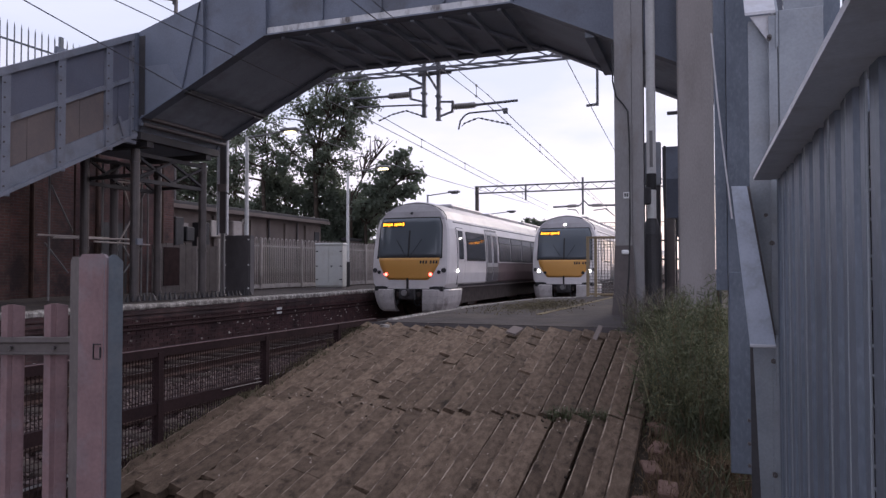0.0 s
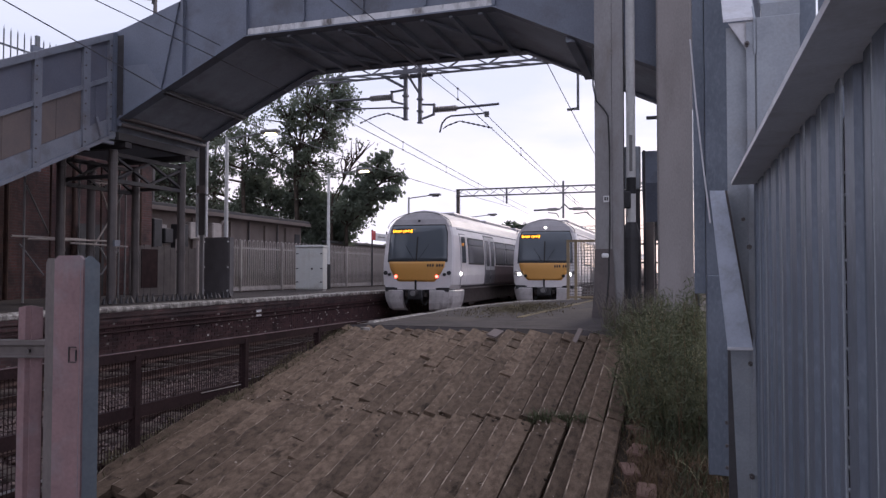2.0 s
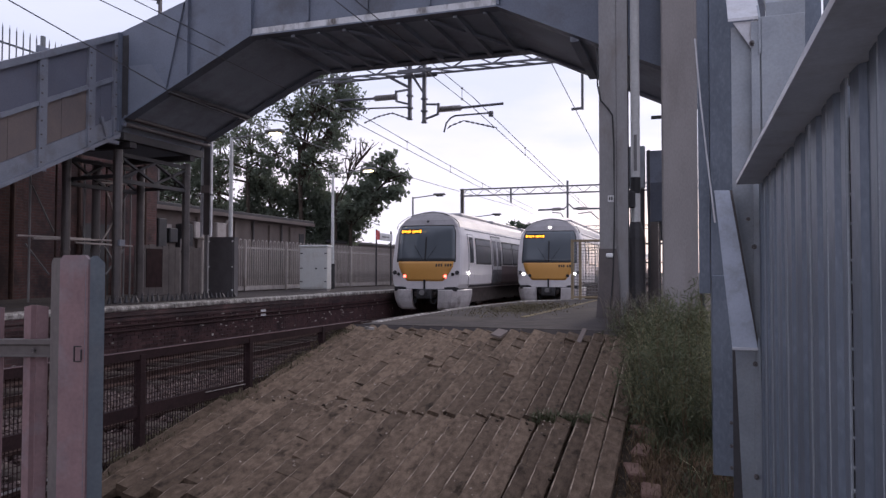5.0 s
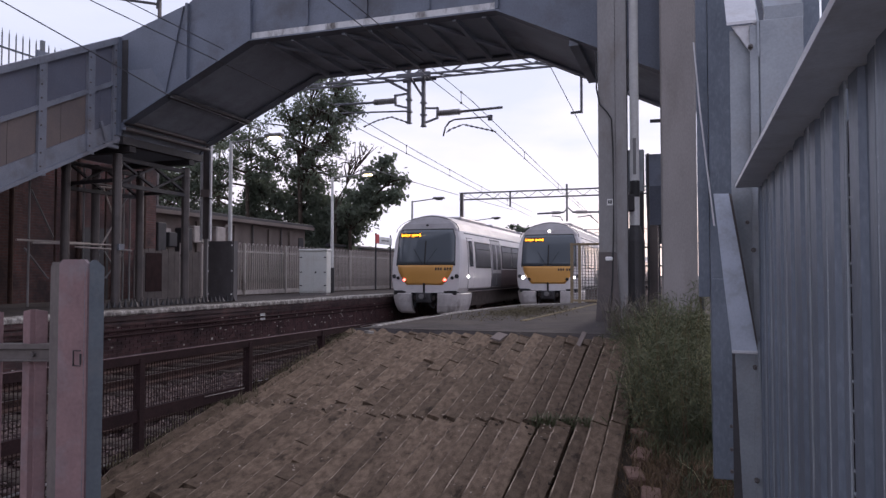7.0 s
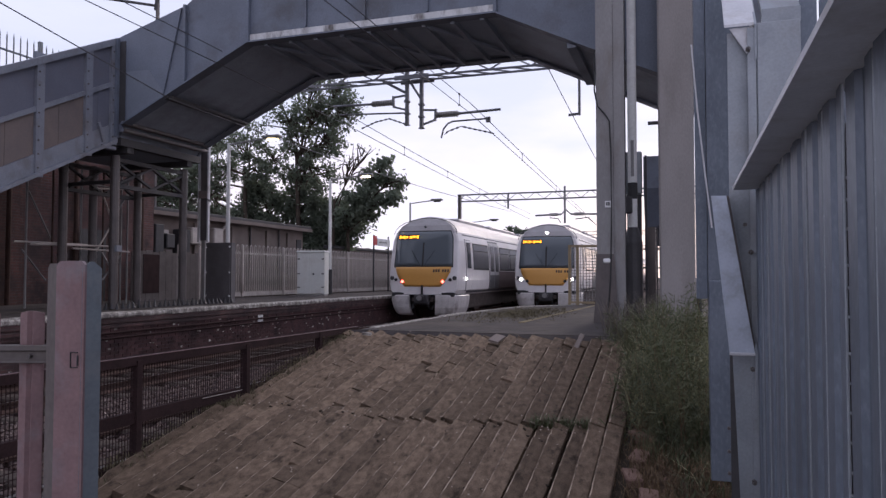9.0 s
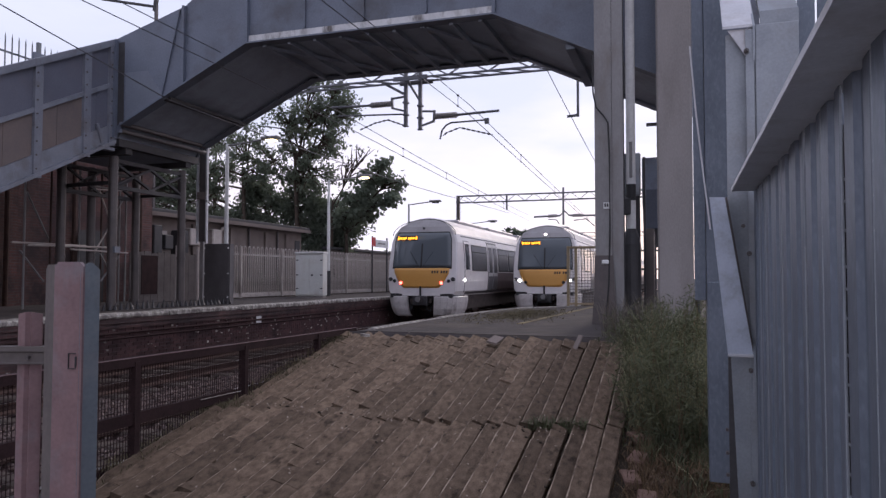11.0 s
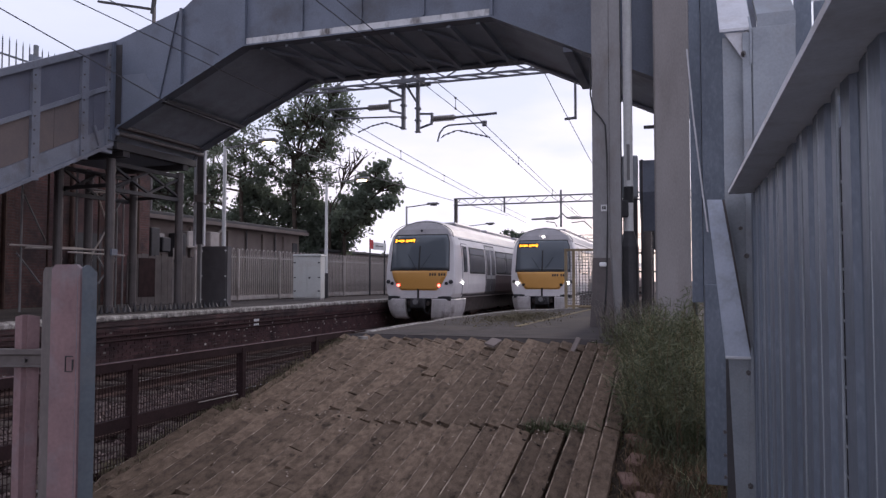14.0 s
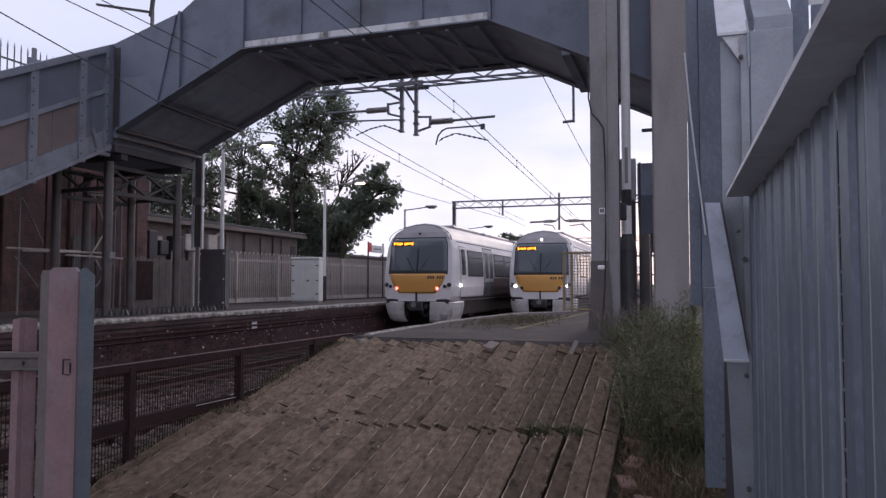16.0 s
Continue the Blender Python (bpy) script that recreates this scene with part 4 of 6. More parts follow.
    part("buffer_beam", box((-1.2, 0.16, 0.8), (1.2, 0.6, 1.05)), M_BLACK, tr)
    cp = box((-0.28, -0.12, 0.62), (0.28, 0.5, 0.98), bevel=0.04)
    tube((0, -0.3, 0.86), (0, 0.2, 0.86), 0.13, cp, 12)
    part("coupler", cp, M_DARK, tr, "dark automatic coupler")
    for s in (-1, 1):
        part("hose", poly_tube([(s * 0.2, 0.0, 0.95), (s * 0.26, -0.12, 0.7), (s * 0.3, -0.14, 0.5), (s * 0.38, -0.04, 0.42), (s * 0.42, 0.1, 0.6)], 0.022), M_BLACK, tr)
        part("jumper_box", box((s * 0.36 - 0.06, 0.0, 0.7), (s * 0.36 + 0.06, 0.2, 0.86), bevel=0.02), M_UNDER, tr)
    part("coupler_face", tube((0, -0.34, 0.86), (0, -0.3, 0.86), 0.1, n=14), M_MAST, tr, "worn steel coupler face")
    part("front_pipe", box((-0.03, -0.06, 0.98), (0.03, 0.12, 1.32)), M_BLACK, tr)
    part("top_lamp", tube((0, face_y(0, 3.48) - 0.02, 3.48), (0, face_y(0, 3.48) + 0.05, 3.48), 0.045, n=14), M_GLASS if tail else M_HEAD, tr)
    part("cab_door_seam", side_quad(0.97, 1.73, 1.1, 3.03, 0.006), M_DOORGREY, tr)
    part("cab_door", side_quad(1.0, 1.7, 1.12, 3.0, 0.012), M_WHITE, tr)
    part("cab_door_window", side_quad(1.1, 1.6, 1.95, 2.92, 0.02), M_GLASS, tr)
    part("side_lamp", tube((1.36, 0.95, 1.56), (1.43, 0.95, 1.56), 0.042, n=12), M_HEAD if tail else M_GLASS, tr)
    arch = bmesh.new()
    for q in range(12):
        a0, a1 = math.pi * q / 12, math.pi * (q + 1) / 12
        pa, pb = [(1.24 * math.cos(a), 3.22 + 0.62 * math.sin(a)) for a in (a0, a1)]
        beam((pa[0], face_y(pa[0], pa[1]) - 0.004, pa[1]), (pb[0], face_y(pb[0], pb[1]) - 0.004, pb[1]), 0.02, 0.02, arch)
    part("cab_seam", arch, M_DOORGREY, tr)
    return tr


train_leaving = make_train("white electric train with yellow front and red tail lights", "departing_train", True)
train_leaving.location = (FAR_TRACK, 21.85, 0)
train_waiting = make_train("white electric train with yellow front and lit headlamps", "waiting_train", False)
train_waiting.matrix_basis = pose(NEAR_TRACK, 29.7, 0)

# brace steel, with the blue light that falls on it put into the colour
M_GALV_LIGHT = material("blue_lit_galvanised", (0.48, 0.53, 0.61), (0.39, 0.43, 0.5), 0.45, 0.3, 6, 70, 0.05, (0.2, 0.19, 0.18), 0.5, 5)

# ---- tall sheet fence beside the viewer ----
sheet_fence = thing("sheet_fence", "tall galvanised fence of ribbed steel pales", "fence")
FXP = 0.375
part("top_rail", prism([(0.256, 2.145), (FXP + 0.03, 2.145), (FXP + 0.03, 2.157), (0.262, 2.157), (0.262, 2.166), (0.256, 2.166)], "y", -0.6, 4.42), M_BRIGHT, sheet_fence, "heavy galvanised angle rail")


def pale_profile(w):
    """A ribbed pale in plan, as (y, x) points round its thin section."""
    front = [(0.0, 0.004), (0.003, 0.001), (0.008, 0.0), (0.076, 0.003), (0.09, 0.018), (0.128, 0.021), (0.164, 0.018), (0.178, 0.003), (w - 0.01, 0.0), (w, 0.002)]
    return front + [(y, x + 0.004) for y, x in reversed(front)]


rng = random.Random(4)
pale_meshes = []
for s in range(3):
    bm = bmesh.new()
    prism([(x, y) for y, x in pale_profile(0.272)], "z", -0.25, 2.143, bm)
    # near edge gets a paler steel, an edge highlight put into the colour
    for f in bm.faces:
        if f.calc_center_median().y < 0.004:
            f.material_index = 1
    pale_meshes.append(mesh("pale", bm, [M_GALV, M_GALV_PLAIN]))
for k in range(17):
    y = 4.47 - 0.303 * (k + 1)
    ob = new("pale", rng.choice(pale_meshes))
    ob.parent = sheet_fence
    ob.matrix_basis = pose(FXP + 0.004 + rng.uniform(-0.003, 0.003), y, 0, 0, 0, rng.uniform(-0.5, 0.5))
for k in (7, 8, 9):
    for j in range(15):
        z = 0.86 + 0.074 * j + rng.choice((0.0, 0.0, 0.018))
        part("clip", box((FXP + 0.008, 4.47 - 0.303 * k - 0.033, z), (FXP + 0.016, 4.47 - 0.303 * k + 0.001, z + 0.008), bevel=0.002), M_GALV_PLAIN, sheet_fence)
part("backing", box((FXP + 0.07, -0.8, -0.2), (FXP + 0.08, 4.45, 2.1)), M_DARK, sheet_fence)
part("back_rail", box((FXP + 0.082, -0.6, 1.7), (FXP + 0.12, 4.5, 1.76)), M_GALV_PLAIN, sheet_fence)
part("back_rail", box((FXP + 0.082, -0.6, 0.3), (FXP + 0.12, 4.5, 0.36)), M_GALV_PLAIN, sheet_fence)

# ---- steel gate frame at the fence's end: plates, columns, diagonal brace ----
frame_end = thing("steel_end_frame", "galvanised steel end frame with bolted plates and brace", "steel frame")
part("end_plate", box((0.245, 4.56, 1.21), (0.42, 4.575, 3.1)), M_GALV_PLAIN, frame_end)
part("tapered_plate", prism([(0.25, 1.2), (0.42, 1.2), (0.42, -0.1), (0.3, -0.1)], "y", 4.56, 4.575), M_GALV_PLAIN, frame_end, "tapered grey plate")
part("flange_strip", box((0.35, 4.49, -0.05), (0.394, 4.505, 3.1)), M_GALV_PLAIN, frame_end, "pale flange strip")
part("upper_plate", box((0.402, 4.49, -0.1), (0.632, 4.505, 3.125), bevel=0.003), M_GALV_PLAIN, frame_end, "scratched pale steel plate")
part("cap_angle", prism([(4.5, 3.118), (5.6, 4.18), (5.6, 4.2), (4.5, 3.135)], "x", 0.226, 0.396), M_BRIGHT, frame_end, "pale angle capping")
part("cap_web", prism([(4.48, 3.118), (5.6, 4.18), (5.6, 3.95), (4.48, 2.91)], "x", 0.388, 0.401), M_GALV_PLAIN, frame_end)
part("gusset", prism([(0.255, 3.115), (0.385, 3.115), (0.385, 2.9)], "y", 4.52, 4.53), M_BRIGHT, frame_end)
part("second_cap", prism([(4.62, 3.2), (5.6, 4.02), (5.6, 4.06), (4.62, 3.24)], "x", 0.44, 0.65), M_GALV_PLAIN, frame_end)
part("second_cap_lip", box((0.44, 4.6, 3.15), (0.65, 4.62, 3.24)), M_GALV_PLAIN, frame_end)
part("rear_plate", box((0.655, 4.7, -0.1), (0.75, 4.72, 3.6)), M_GALV, frame_end)
part("rear_plate", box((0.78, 4.8, -0.1), (1.1, 4.82, 3.35)), M_GALV, frame_end)
part("rear_cap", prism([(4.8, 3.35), (5.8, 4.2), (5.8, 4.25), (4.8, 3.4)], "x", 0.76, 0.9), M_BRIGHT, frame_end)
for z in (2.97, 2.24, 1.79, 1.12, 0.48, 0.06):
    b = tube((0.352, 4.465, z), (0.352, 4.49, z), 0.015, n=6)
    tube((0.352, 4.44, z), (0.352, 4.467, z), 0.008, b, 8)
    part("bolt", b, M_COLUMN, frame_end)
part("column", box((0.075, 6.2, 1.47), (0.16, 6.4, 4.9)), M_GALV, frame_end, "blue-grey steel column")
part("column", box((0.165, 6.16, 0.1), (0.345, 6.4, 4.9)), M_GALV, frame_end, "blue-grey steel column")
part("lower_column", box((0.15, 5.5, 0.2), (0.285, 5.62, 1.62), bevel=0.004), M_GALV, frame_end)
for z in (0.58, 0.418, 0.265):
    part("bolt", tube((0.27, 5.47, z), (0.27, 5.5, z), 0.012, n=6), M_COLUMN, frame_end)
# diagonal brace: an angle with its flat leg up, and the thin edge of a sheet above it
part("brace", prism([(0.228, 1.212), (0.361, 1.216), (0.2215, 2.116), (0.1395, 2.118)], "y", 4.43, 4.445), M_GALV_LIGHT, frame_end, "pale diagonal brace")
# the angle's leg in a dark colour, as the shadow edge beside the brace
part("brace_shade_web", prism([(0.361, 1.216), (0.371, 1.216), (0.2365, 2.116), (0.2215, 2.116)], "y", 4.447, 4.54), M_COLUMN, frame_end)
# front lip in brighter steel for the edge highlight
part("brace_lip", box((0.226, 4.415, 1.2), (0.363, 4.431, 1.218), bevel=0.004), M_BRIGHT, frame_end)
for x, z in ((0.262, 1.95), (0.352, 1.36)):
    part("bolt", tube((x + 0.06, 4.5, z), (x + 0.06, 4.47, z), 0.012, n=6), M_COLUMN, frame_end)
part("sheet_edge", prism([(0.05, 3.54), (0.062, 3.54), (0.103, 3.0), (0.149, 2.54), (0.202, 2.04), (0.19, 2.04), (0.137, 2.54), (0.091, 3.0)], "y", 6.13, 6.15), M_BRIGHT, frame_end)
part("brace_leg", prism([(4.42, 1.225), (4.46, 1.27), (4.46, 1.0), (4.42, 0.98)], "x", 0.362, 0.374), M_GALV_PLAIN, frame_end)
part("inner_plate", box((0.25, 4.85, -0.05), (0.36, 4.87, 1.2)), M_DARK, frame_end)

# ---- palisade fence between the viewer and the track ----
palisade = thing("palisade_fence", "weathered pinkish palisade fence with a heavy post", "fence")
def chamfer_post(cx, cy, w, z1, name, mat, label, ang, chamf, side_mat=None):
    bm = bmesh.new()
    prism([(-w / 2, -0.3), (w / 2, -0.3), (w / 2, z1 - chamf), (w / 2 - chamf, z1), (-w / 2 + chamf, z1), (-w / 2, z1 - chamf)], "y", 0.0, 0.012, bm)
    ob = part(name, bm, mat, palisade, label)
    ob.matrix_basis = pose(cx, cy, 0, 0, 0, ang)
    return ob
right = Vector((0.947, 0.321, 0))
ahead = Vector((-0.321, 0.947, 0))
c = Vector((-1.6265, 1.562, 0))
chamfer_post(c.x, c.y, 0.092, 1.692, "post_flange", M_RUSTY, "pink rust-stained post flange", 6, 0.012)
q = Vector((-1.574, 1.586, 0))
chamfer_post(q.x, q.y, 0.05, 1.69, "post_side", M_GALV_DARK, "blue-grey post flange", 56, 0.02)
# dark-coloured strip in place of the shaded recess between pale and post
q = Vector((-1.705, 1.574, 0))
chamfer_post(q.x, q.y, 0.072, 1.685, "recess_strip", M_HOARD, "", -24, 0.014)
part("post_back", box((-0.05, 0.05, -0.3), (0.05, 0.06, 1.64), m=pose(c.x, c.y, 0, 0, 0, 18)), M_GALV_PLAIN, palisade)
at_flange = pose(c.x, c.y, 0, 0, 0, 6)
hook = box((0.005, -0.003, 1.397), (0.0072, -0.0005, 1.438), m=at_flange)
box((0.005, -0.003, 1.437), (0.029, -0.0005, 1.4392), hook, m=at_flange)
box((0.005, -0.003, 1.3955), (0.029, -0.0005, 1.3977), hook, m=at_flange)
box((0.027, -0.003, 1.4), (0.031, -0.0005, 1.43), hook, m=at_flange)
part("slot", hook, M_BLACK, palisade, "thin dark stamped outline")
# pales beyond the post, on a rail
line0 = Vector((-1.813, 1.607, 0))
along = Vector((-0.122, -0.042, 0))
ang = math.degrees(math.atan2(0.042, 0.122))
for k in range(7):
    pos = line0 + along * k
    bm = bmesh.new()
    o = [(-0.035, 0.0), (-0.03, -0.004), (-0.006, -0.016), (0.004, -0.008), (0.012, -0.016), (0.031, -0.004), (0.035, 0.0), (0.035, 0.003), (0.012, -0.012), (0.004, -0.004), (-0.006, -0.012), (-0.035, 0.003)]
    prism(o, "z", -0.3, 1.548 - 0.003 * k, bm)
    for v in bm.verts:
        if v.co.z > 1 and abs(v.co.x) > 0.02:
            v.co.z -= 0.006
    ob = part("pale", bm, M_RUSTY, palisade)
    ob.matrix_basis = pose(pos.x, pos.y, 0, 0, 0, ang)
bm = prism([(-0.026, 1.444), (0.012, 1.444), (0.012, 1.449), (-0.032, 1.449), (-0.032, 1.436), (-0.022, 1.43), (-0.022, 1.405), (-0.03, 1.4), (-0.026, 1.398), (-0.018, 1.402), (-0.018, 1.432)], "x", -0.95, 0.075)
ob = part("rail", bm, M_HOARD, palisade, "grey angle rail")
ob.matrix_basis = pose(line0.x, line0.y, 0, 0, 0, ang)
for k in range(7):
    pos = line0 + along * k
    ob = part("rail_bolt", tube((0.01, -0.034, 1.418), (0.01, -0.015, 1.418), 0.006, n=6), M_COLUMN, palisade)
    ob.matrix_basis = pose(pos.x, pos.y, 0, 0, 0, ang)

# ---- mast, lamp pole and equipment on the near platform ----
mast = thing("line_mast", "grey steel overhead-line mast with a cable down it", "mast")
part("flange", box((-1.345, 11.55, 0.85), (-1.08, 11.575, 9.2)), M_MAST, mast)
part("web", box((-1.22, 11.575, 0.85), (-1.2, 11.9, 9.2)), M_MAST, mast)
part("rear_flange", box((-1.12, 11.72, 0.85), (-0.9, 11.745, 9.2)), M_DARK, mast)
part("side_flange", box((-1.075, 11.56, 0.85), (-0.905, 11.58, 9.2)), M_MAST, mast)
part("base_shoe", prism([(-1.4, PLAT), (-1.0, PLAT), (-1.03, 1.3), (-1.07, 2.0), (-1.35, 2.0), (-1.36, 1.4)], "y", 11.5, 11.545), M_COLUMN, mast, "dark painted base")
part("number_plate", box((-1.21, 11.52, 2.74), (-1.12, 11.535, 2.84)), M_SIGNWHITE, mast, "small white plate with bars")
for dx in (0.0, 0.034):
    part("plate_bar", box((-1.195 + dx, 11.512, 2.765), (-1.17 + dx, 11.519, 2.82)), M_DARK, mast)
pts = [(-1.36, 5.2), (-1.36, 4.6), (-1.31, 4.35), (-1.2, 4.22), (-1.13, 4.1), (-1.11, 3.6), (-1.11, 2.4), (-1.13, 1.6), (-1.18, 0.95)]
bm = poly_tube([(a, 11.5, b) for a, b in pts], 0.014)
part("cable", bm, M_BLACK, mast)
part("clamp", box((-1.24, 11.47, 1.86), (-1.13, 11.53, 1.93), bevel=0.015), M_SIGNWHITE, mast)

lamp_pole = thing("banded_pole", "white pole with black bands and dark base sleeve", "pole")
PX, PY = -0.835, 12.25
part("shaft", tube((PX, PY, 3.2), (PX, PY, 7.3), 0.075, n=16), M_POLEWHITE, lamp_pole)
part("black_band", tube((PX, PY, 2.93), (PX, PY, 3.2), 0.079, n=16), M_BLACK, lamp_pole)
part("lower_shaft", tube((PX, PY, 2.2), (PX, PY, 2.93), 0.075, n=16), M_POLEWHITE, lamp_pole)
part("sleeve_neck", tube((PX, PY, 2.2), (PX, PY, 2.46), 0.155, n=16, r2=0.085), M_DARK, lamp_pole)
part("sleeve", tube((PX, PY, 0.88), (PX, PY, 2.2), 0.155, n=16), M_DARK, lamp_pole)
part("vertical_plate", box((PX - 0.02, PY - 0.085, 3.3), (PX + 0.03, PY - 0.076, 3.9)), M_MAST, lamp_pole)

equip = thing("equipment_cabinet", "grey trackside equipment boxes on a rack", "cabinet")
part("upper_box", box((-1.03, 12.4, 3.03), (-0.69, 12.5, 3.75), bevel=0.02), M_GALV_PLAIN, equip, "pale grey steel box")
part("box_rib", box((-0.97, 12.385, 3.05), (-0.955, 12.4, 3.73)), M_MAST, equip)
part("small_box", box((-1.02, 12.04, 2.68), (-0.83, 12.16, 2.96), bevel=0.02), M_DARK, equip)
part("small_box_arm", box((-1.1, 12.08, 2.8), (-1.0, 12.12, 2.84)), M_DARK, equip)
part("rear_panel", box((-0.937, 12.88, 0.9), (-0.727, 12.92, 3.25)), M_DARK, equip)
part("side_locker", box((-0.658, 12.85, 0.9), (-0.495, 12.95, 2.5), bevel=0.01), M_COLUMN, equip)
part("rack", box((-0.95, 12.56, 0.9), (-0.9, 12.6, 3.7)), M_DARK, equip)
part("rack", box((-0.66, 12.56, 0.9), (-0.62, 12.6, 3.7)), M_DARK, equip)

chute = thing("stair_underside", "dark underside of a stair behind the column", "stair")
part("side", prism([(13.9, 3.9), (13.9, 3.3), (14.3, 2.6), (16.0, 2.3), (16.0, 3.85)], "x", -0.75, -0.3), M_BRIDGE, chute)
part("post", box((-0.6, 14.4, PLAT), (-0.52, 14.48, 2.6)), M_DARK, chute)
part("bracket", box((-0.58, 12.2, 4.15), (-0.41, 12.25, 4.2)), M_DARK, chute)

# distant fence and signals seen between mast and column
far_gate = thing("distant_barrier", "distant dark railings beyond the platform", "railing")
for k in range(5):
    part("upright", box((-2.2 + 0.38 * k, 24.0, -0.36), (-2.14 + 0.38 * k, 24.06, 2.6 + 0.2 * (k % 2))), M_DARK, far_gate)
for z in (1.2, 1.9, 2.5):
    part("bar", box((-2.3, 24.02, z), (-0.5, 24.06, z + 0.05)), M_DARK, far_gate)

# yellow mesh gate at the platform's far side
gate = thing("mesh_gate", "dull yellow framed mesh gate on the platform", "gate")
GX0, GX1, GY = -2.86, -2.05, 18.6
for x in (GX0, GX0 + 0.2, GX1):
    part("upright", box((x - 0.035, GY - 0.03, PLAT), (x + 0.035, GY + 0.03, 2.46)), M_GATE if x < GX1 else M_MAST, gate)
for z in (0.98, 2.43):
    part("rail", box((GX0, GY - 0.025, z - 0.025), (GX1, GY + 0.025, z + 0.025)), M_GATE, gate)
bm = bmesh.new()
x = GX0 + 0.05
while x < GX1:
    box((x - 0.006, GY - 0.006, 1.0), (x + 0.006, GY + 0.006, 2.42), bm)
    x += 0.075
z = 1.05
while z < 2.42:
    box((GX0, GY - 0.006, z - 0.006), (GX1, GY + 0.006, z + 0.006), bm)
    z += 0.075
tagged(part("wire_mesh", bm, M_MAST, gate), kind="stuff")

# ---- buildings on the far platform ----
brick_building = thing("brick_building", "tall sooty red brick building behind the footbridge stair", "building")
part("wall", box((-22, 14.0, PLAT - 0.1), (-16.5, 19.15, 5.95)), M_WALLBRICK, brick_building)
part("wall", box((-22, 2.0, PLAT - 0.1), (-16.3, 14.0, 5.95)), M_WALLBRICK, brick_building)
part("pier", box((-16.3, 10.9, PLAT - 0.1), (-15.7, 12.6, 5.5)), M_WALLBRICK, brick_building)
part("coping", box((-22, 2.0, 5.95), (-16.2, 19.2, 6.07)), M_CONCRETE, brick_building)
part("doorway", box((-16.34, 16.0, PLAT), (-16.28, 16.9, 3.0)), M_DARK, brick_building)
roof_fence = thing("spiked_railing", "dark spiked steel railing on top of the wall", "railing")
for k in range(43):
    y = 10.0 + 0.2 * k
    if k % 10 == 3:
        part("post", box((-16.45, y - 0.05, 6.07), (-16.37, y + 0.05, 7.94)), M_GALV_DARK, roof_fence)
    s = box((-16.42, y - 0.014, 6.07), (-16.4, y + 0.014, 7.8))
    tube((-16.41, y, 7.8), (-16.41, y, 7.92), 0.018, s, 4, 0.002)
    part("spike", s, M_GALV_DARK, roof_fence)
part("rail", box((-16.44, 9.9, 7.4), (-16.42, 18.5, 7.45)), M_GALV_DARK, roof_fence)

shed = thing("platform_shed", "low rendered station building with a dark flat roof", "building", pose(0.8, -0.4, 0.1))
part("wall", box((-24, 19.9, PLAT - 0.1), (-18, 30.4, 3.7)), M_SHED, shed)
part("roof", box((-24.2, 19.6, 3.7), (-17.65, 30.6, 3.88), bevel=0.02), M_DARK, shed, "dark felt roof edge")
part("fascia", box((-17.64, 19.6, 3.62), (-17.6, 30.6, 3.76)), M_SHED, shed)
for y in (22.5, 24.8, 27.3, 29.0):
    part("buttress", box((-18.0, y - 0.1, PLAT), (-17.9, y + 0.1, 3.5)), M_SHED, shed)
part("vent_window", box((-18.0, 29.8, 2.8), (-17.96, 30.2, 3.25)), M_DARK, shed)
for y, z in ((22.0, 2.7), (23.3, 2.75)):
    part("wall_box", box((-18.0, y, z), (-17.7, y + 0.55, z + 0.62), bevel=0.04), M_PALING, shed, "pale wall-mounted unit")
part("sign", box((-17.9, 20.6, 2.95), (-17.86, 20.95, 3.15)), M_PALING, shed)

for y, z, h in ((19.95, 2.2, 1.1), (20.5, 2.5, 0.5), (21.3, 1.9, 1.3)):
    part("wall_duct", box((-18.0, y, z), (-17.55, y + 0.42, z + h), bevel=0.03), M_DARK, shed, "dark wall-mounted duct box")
part("wall_pipe", poly_tube([(-17.85, 23.95, 1.0), (-17.85, 23.95, 3.3), (-17.85, 24.1, 3.45), (-17.85, 24.4, 3.5)], 0.06), M_PALING, shed)
for y in (26.0, 28.2):
    part("wall_pipe", tube((-17.93, y, PLAT), (-17.93, y, 3.6), 0.045), M_COLUMN, shed)

# ---- scaffold behind the columns ----
scaffold = thing("scaffold_frame", "tubular scaffold braces between the columns", "scaffold")
def pipe(a, b, r=0.03, m=None):
    part("scaffold_tube", tube(a, b, r, n=8), m or M_MAST, scaffold)
for x, y in ((-14.2, 12.37), (-14.2, 13.08), (-14.25, 13.97), (-14.2, 14.63), (-14.2, 15.25), (-14.2, 15.48)):
    pipe((x, y, PLAT), (x, y, 4.3), 0.024, M_RUST if y in (13.08, 14.63) else M_MAST)
pipe((-13.96, 11.85, 2.41), (-13.96, 13.9, 2.41), 0.024, M_PALING)
pipe((-13.9, 12.2, 2.36), (-13.9, 14.5, 2.4), 0.024, M_PALING)
pipe((-13.92, 13.4, 2.31), (-13.92, 15.25, 2.28), 0.024, M_PALING)
pipe((-13.9, 13.6, 3.92), (-13.9, 14.5, 3.9), 0.022)
pipe((-13.9, 14.0, 3.82), (-13.9, 15.3, 3.93), 0.022, M_PALING)
pipe((-14.3, 12.5, 3.6), (-14.3, 13.2, 2.42), 0.022)
pipe((-14.3, 12.35, 2.25), (-14.3, 13.0, 1.55), 0.022)
pipe((-14.15, 14.35, 2.25), (-14.15, 15.1, 3.3), 0.022, M_PALING)
pipe((-14.15, 14.5, 3.85), (-14.15, 14.9, 3.05), 0.022, M_PALING)
pipe((-14.15, 15.46, 3.92), (-14.15, 15.1, 3.4), 0.022)
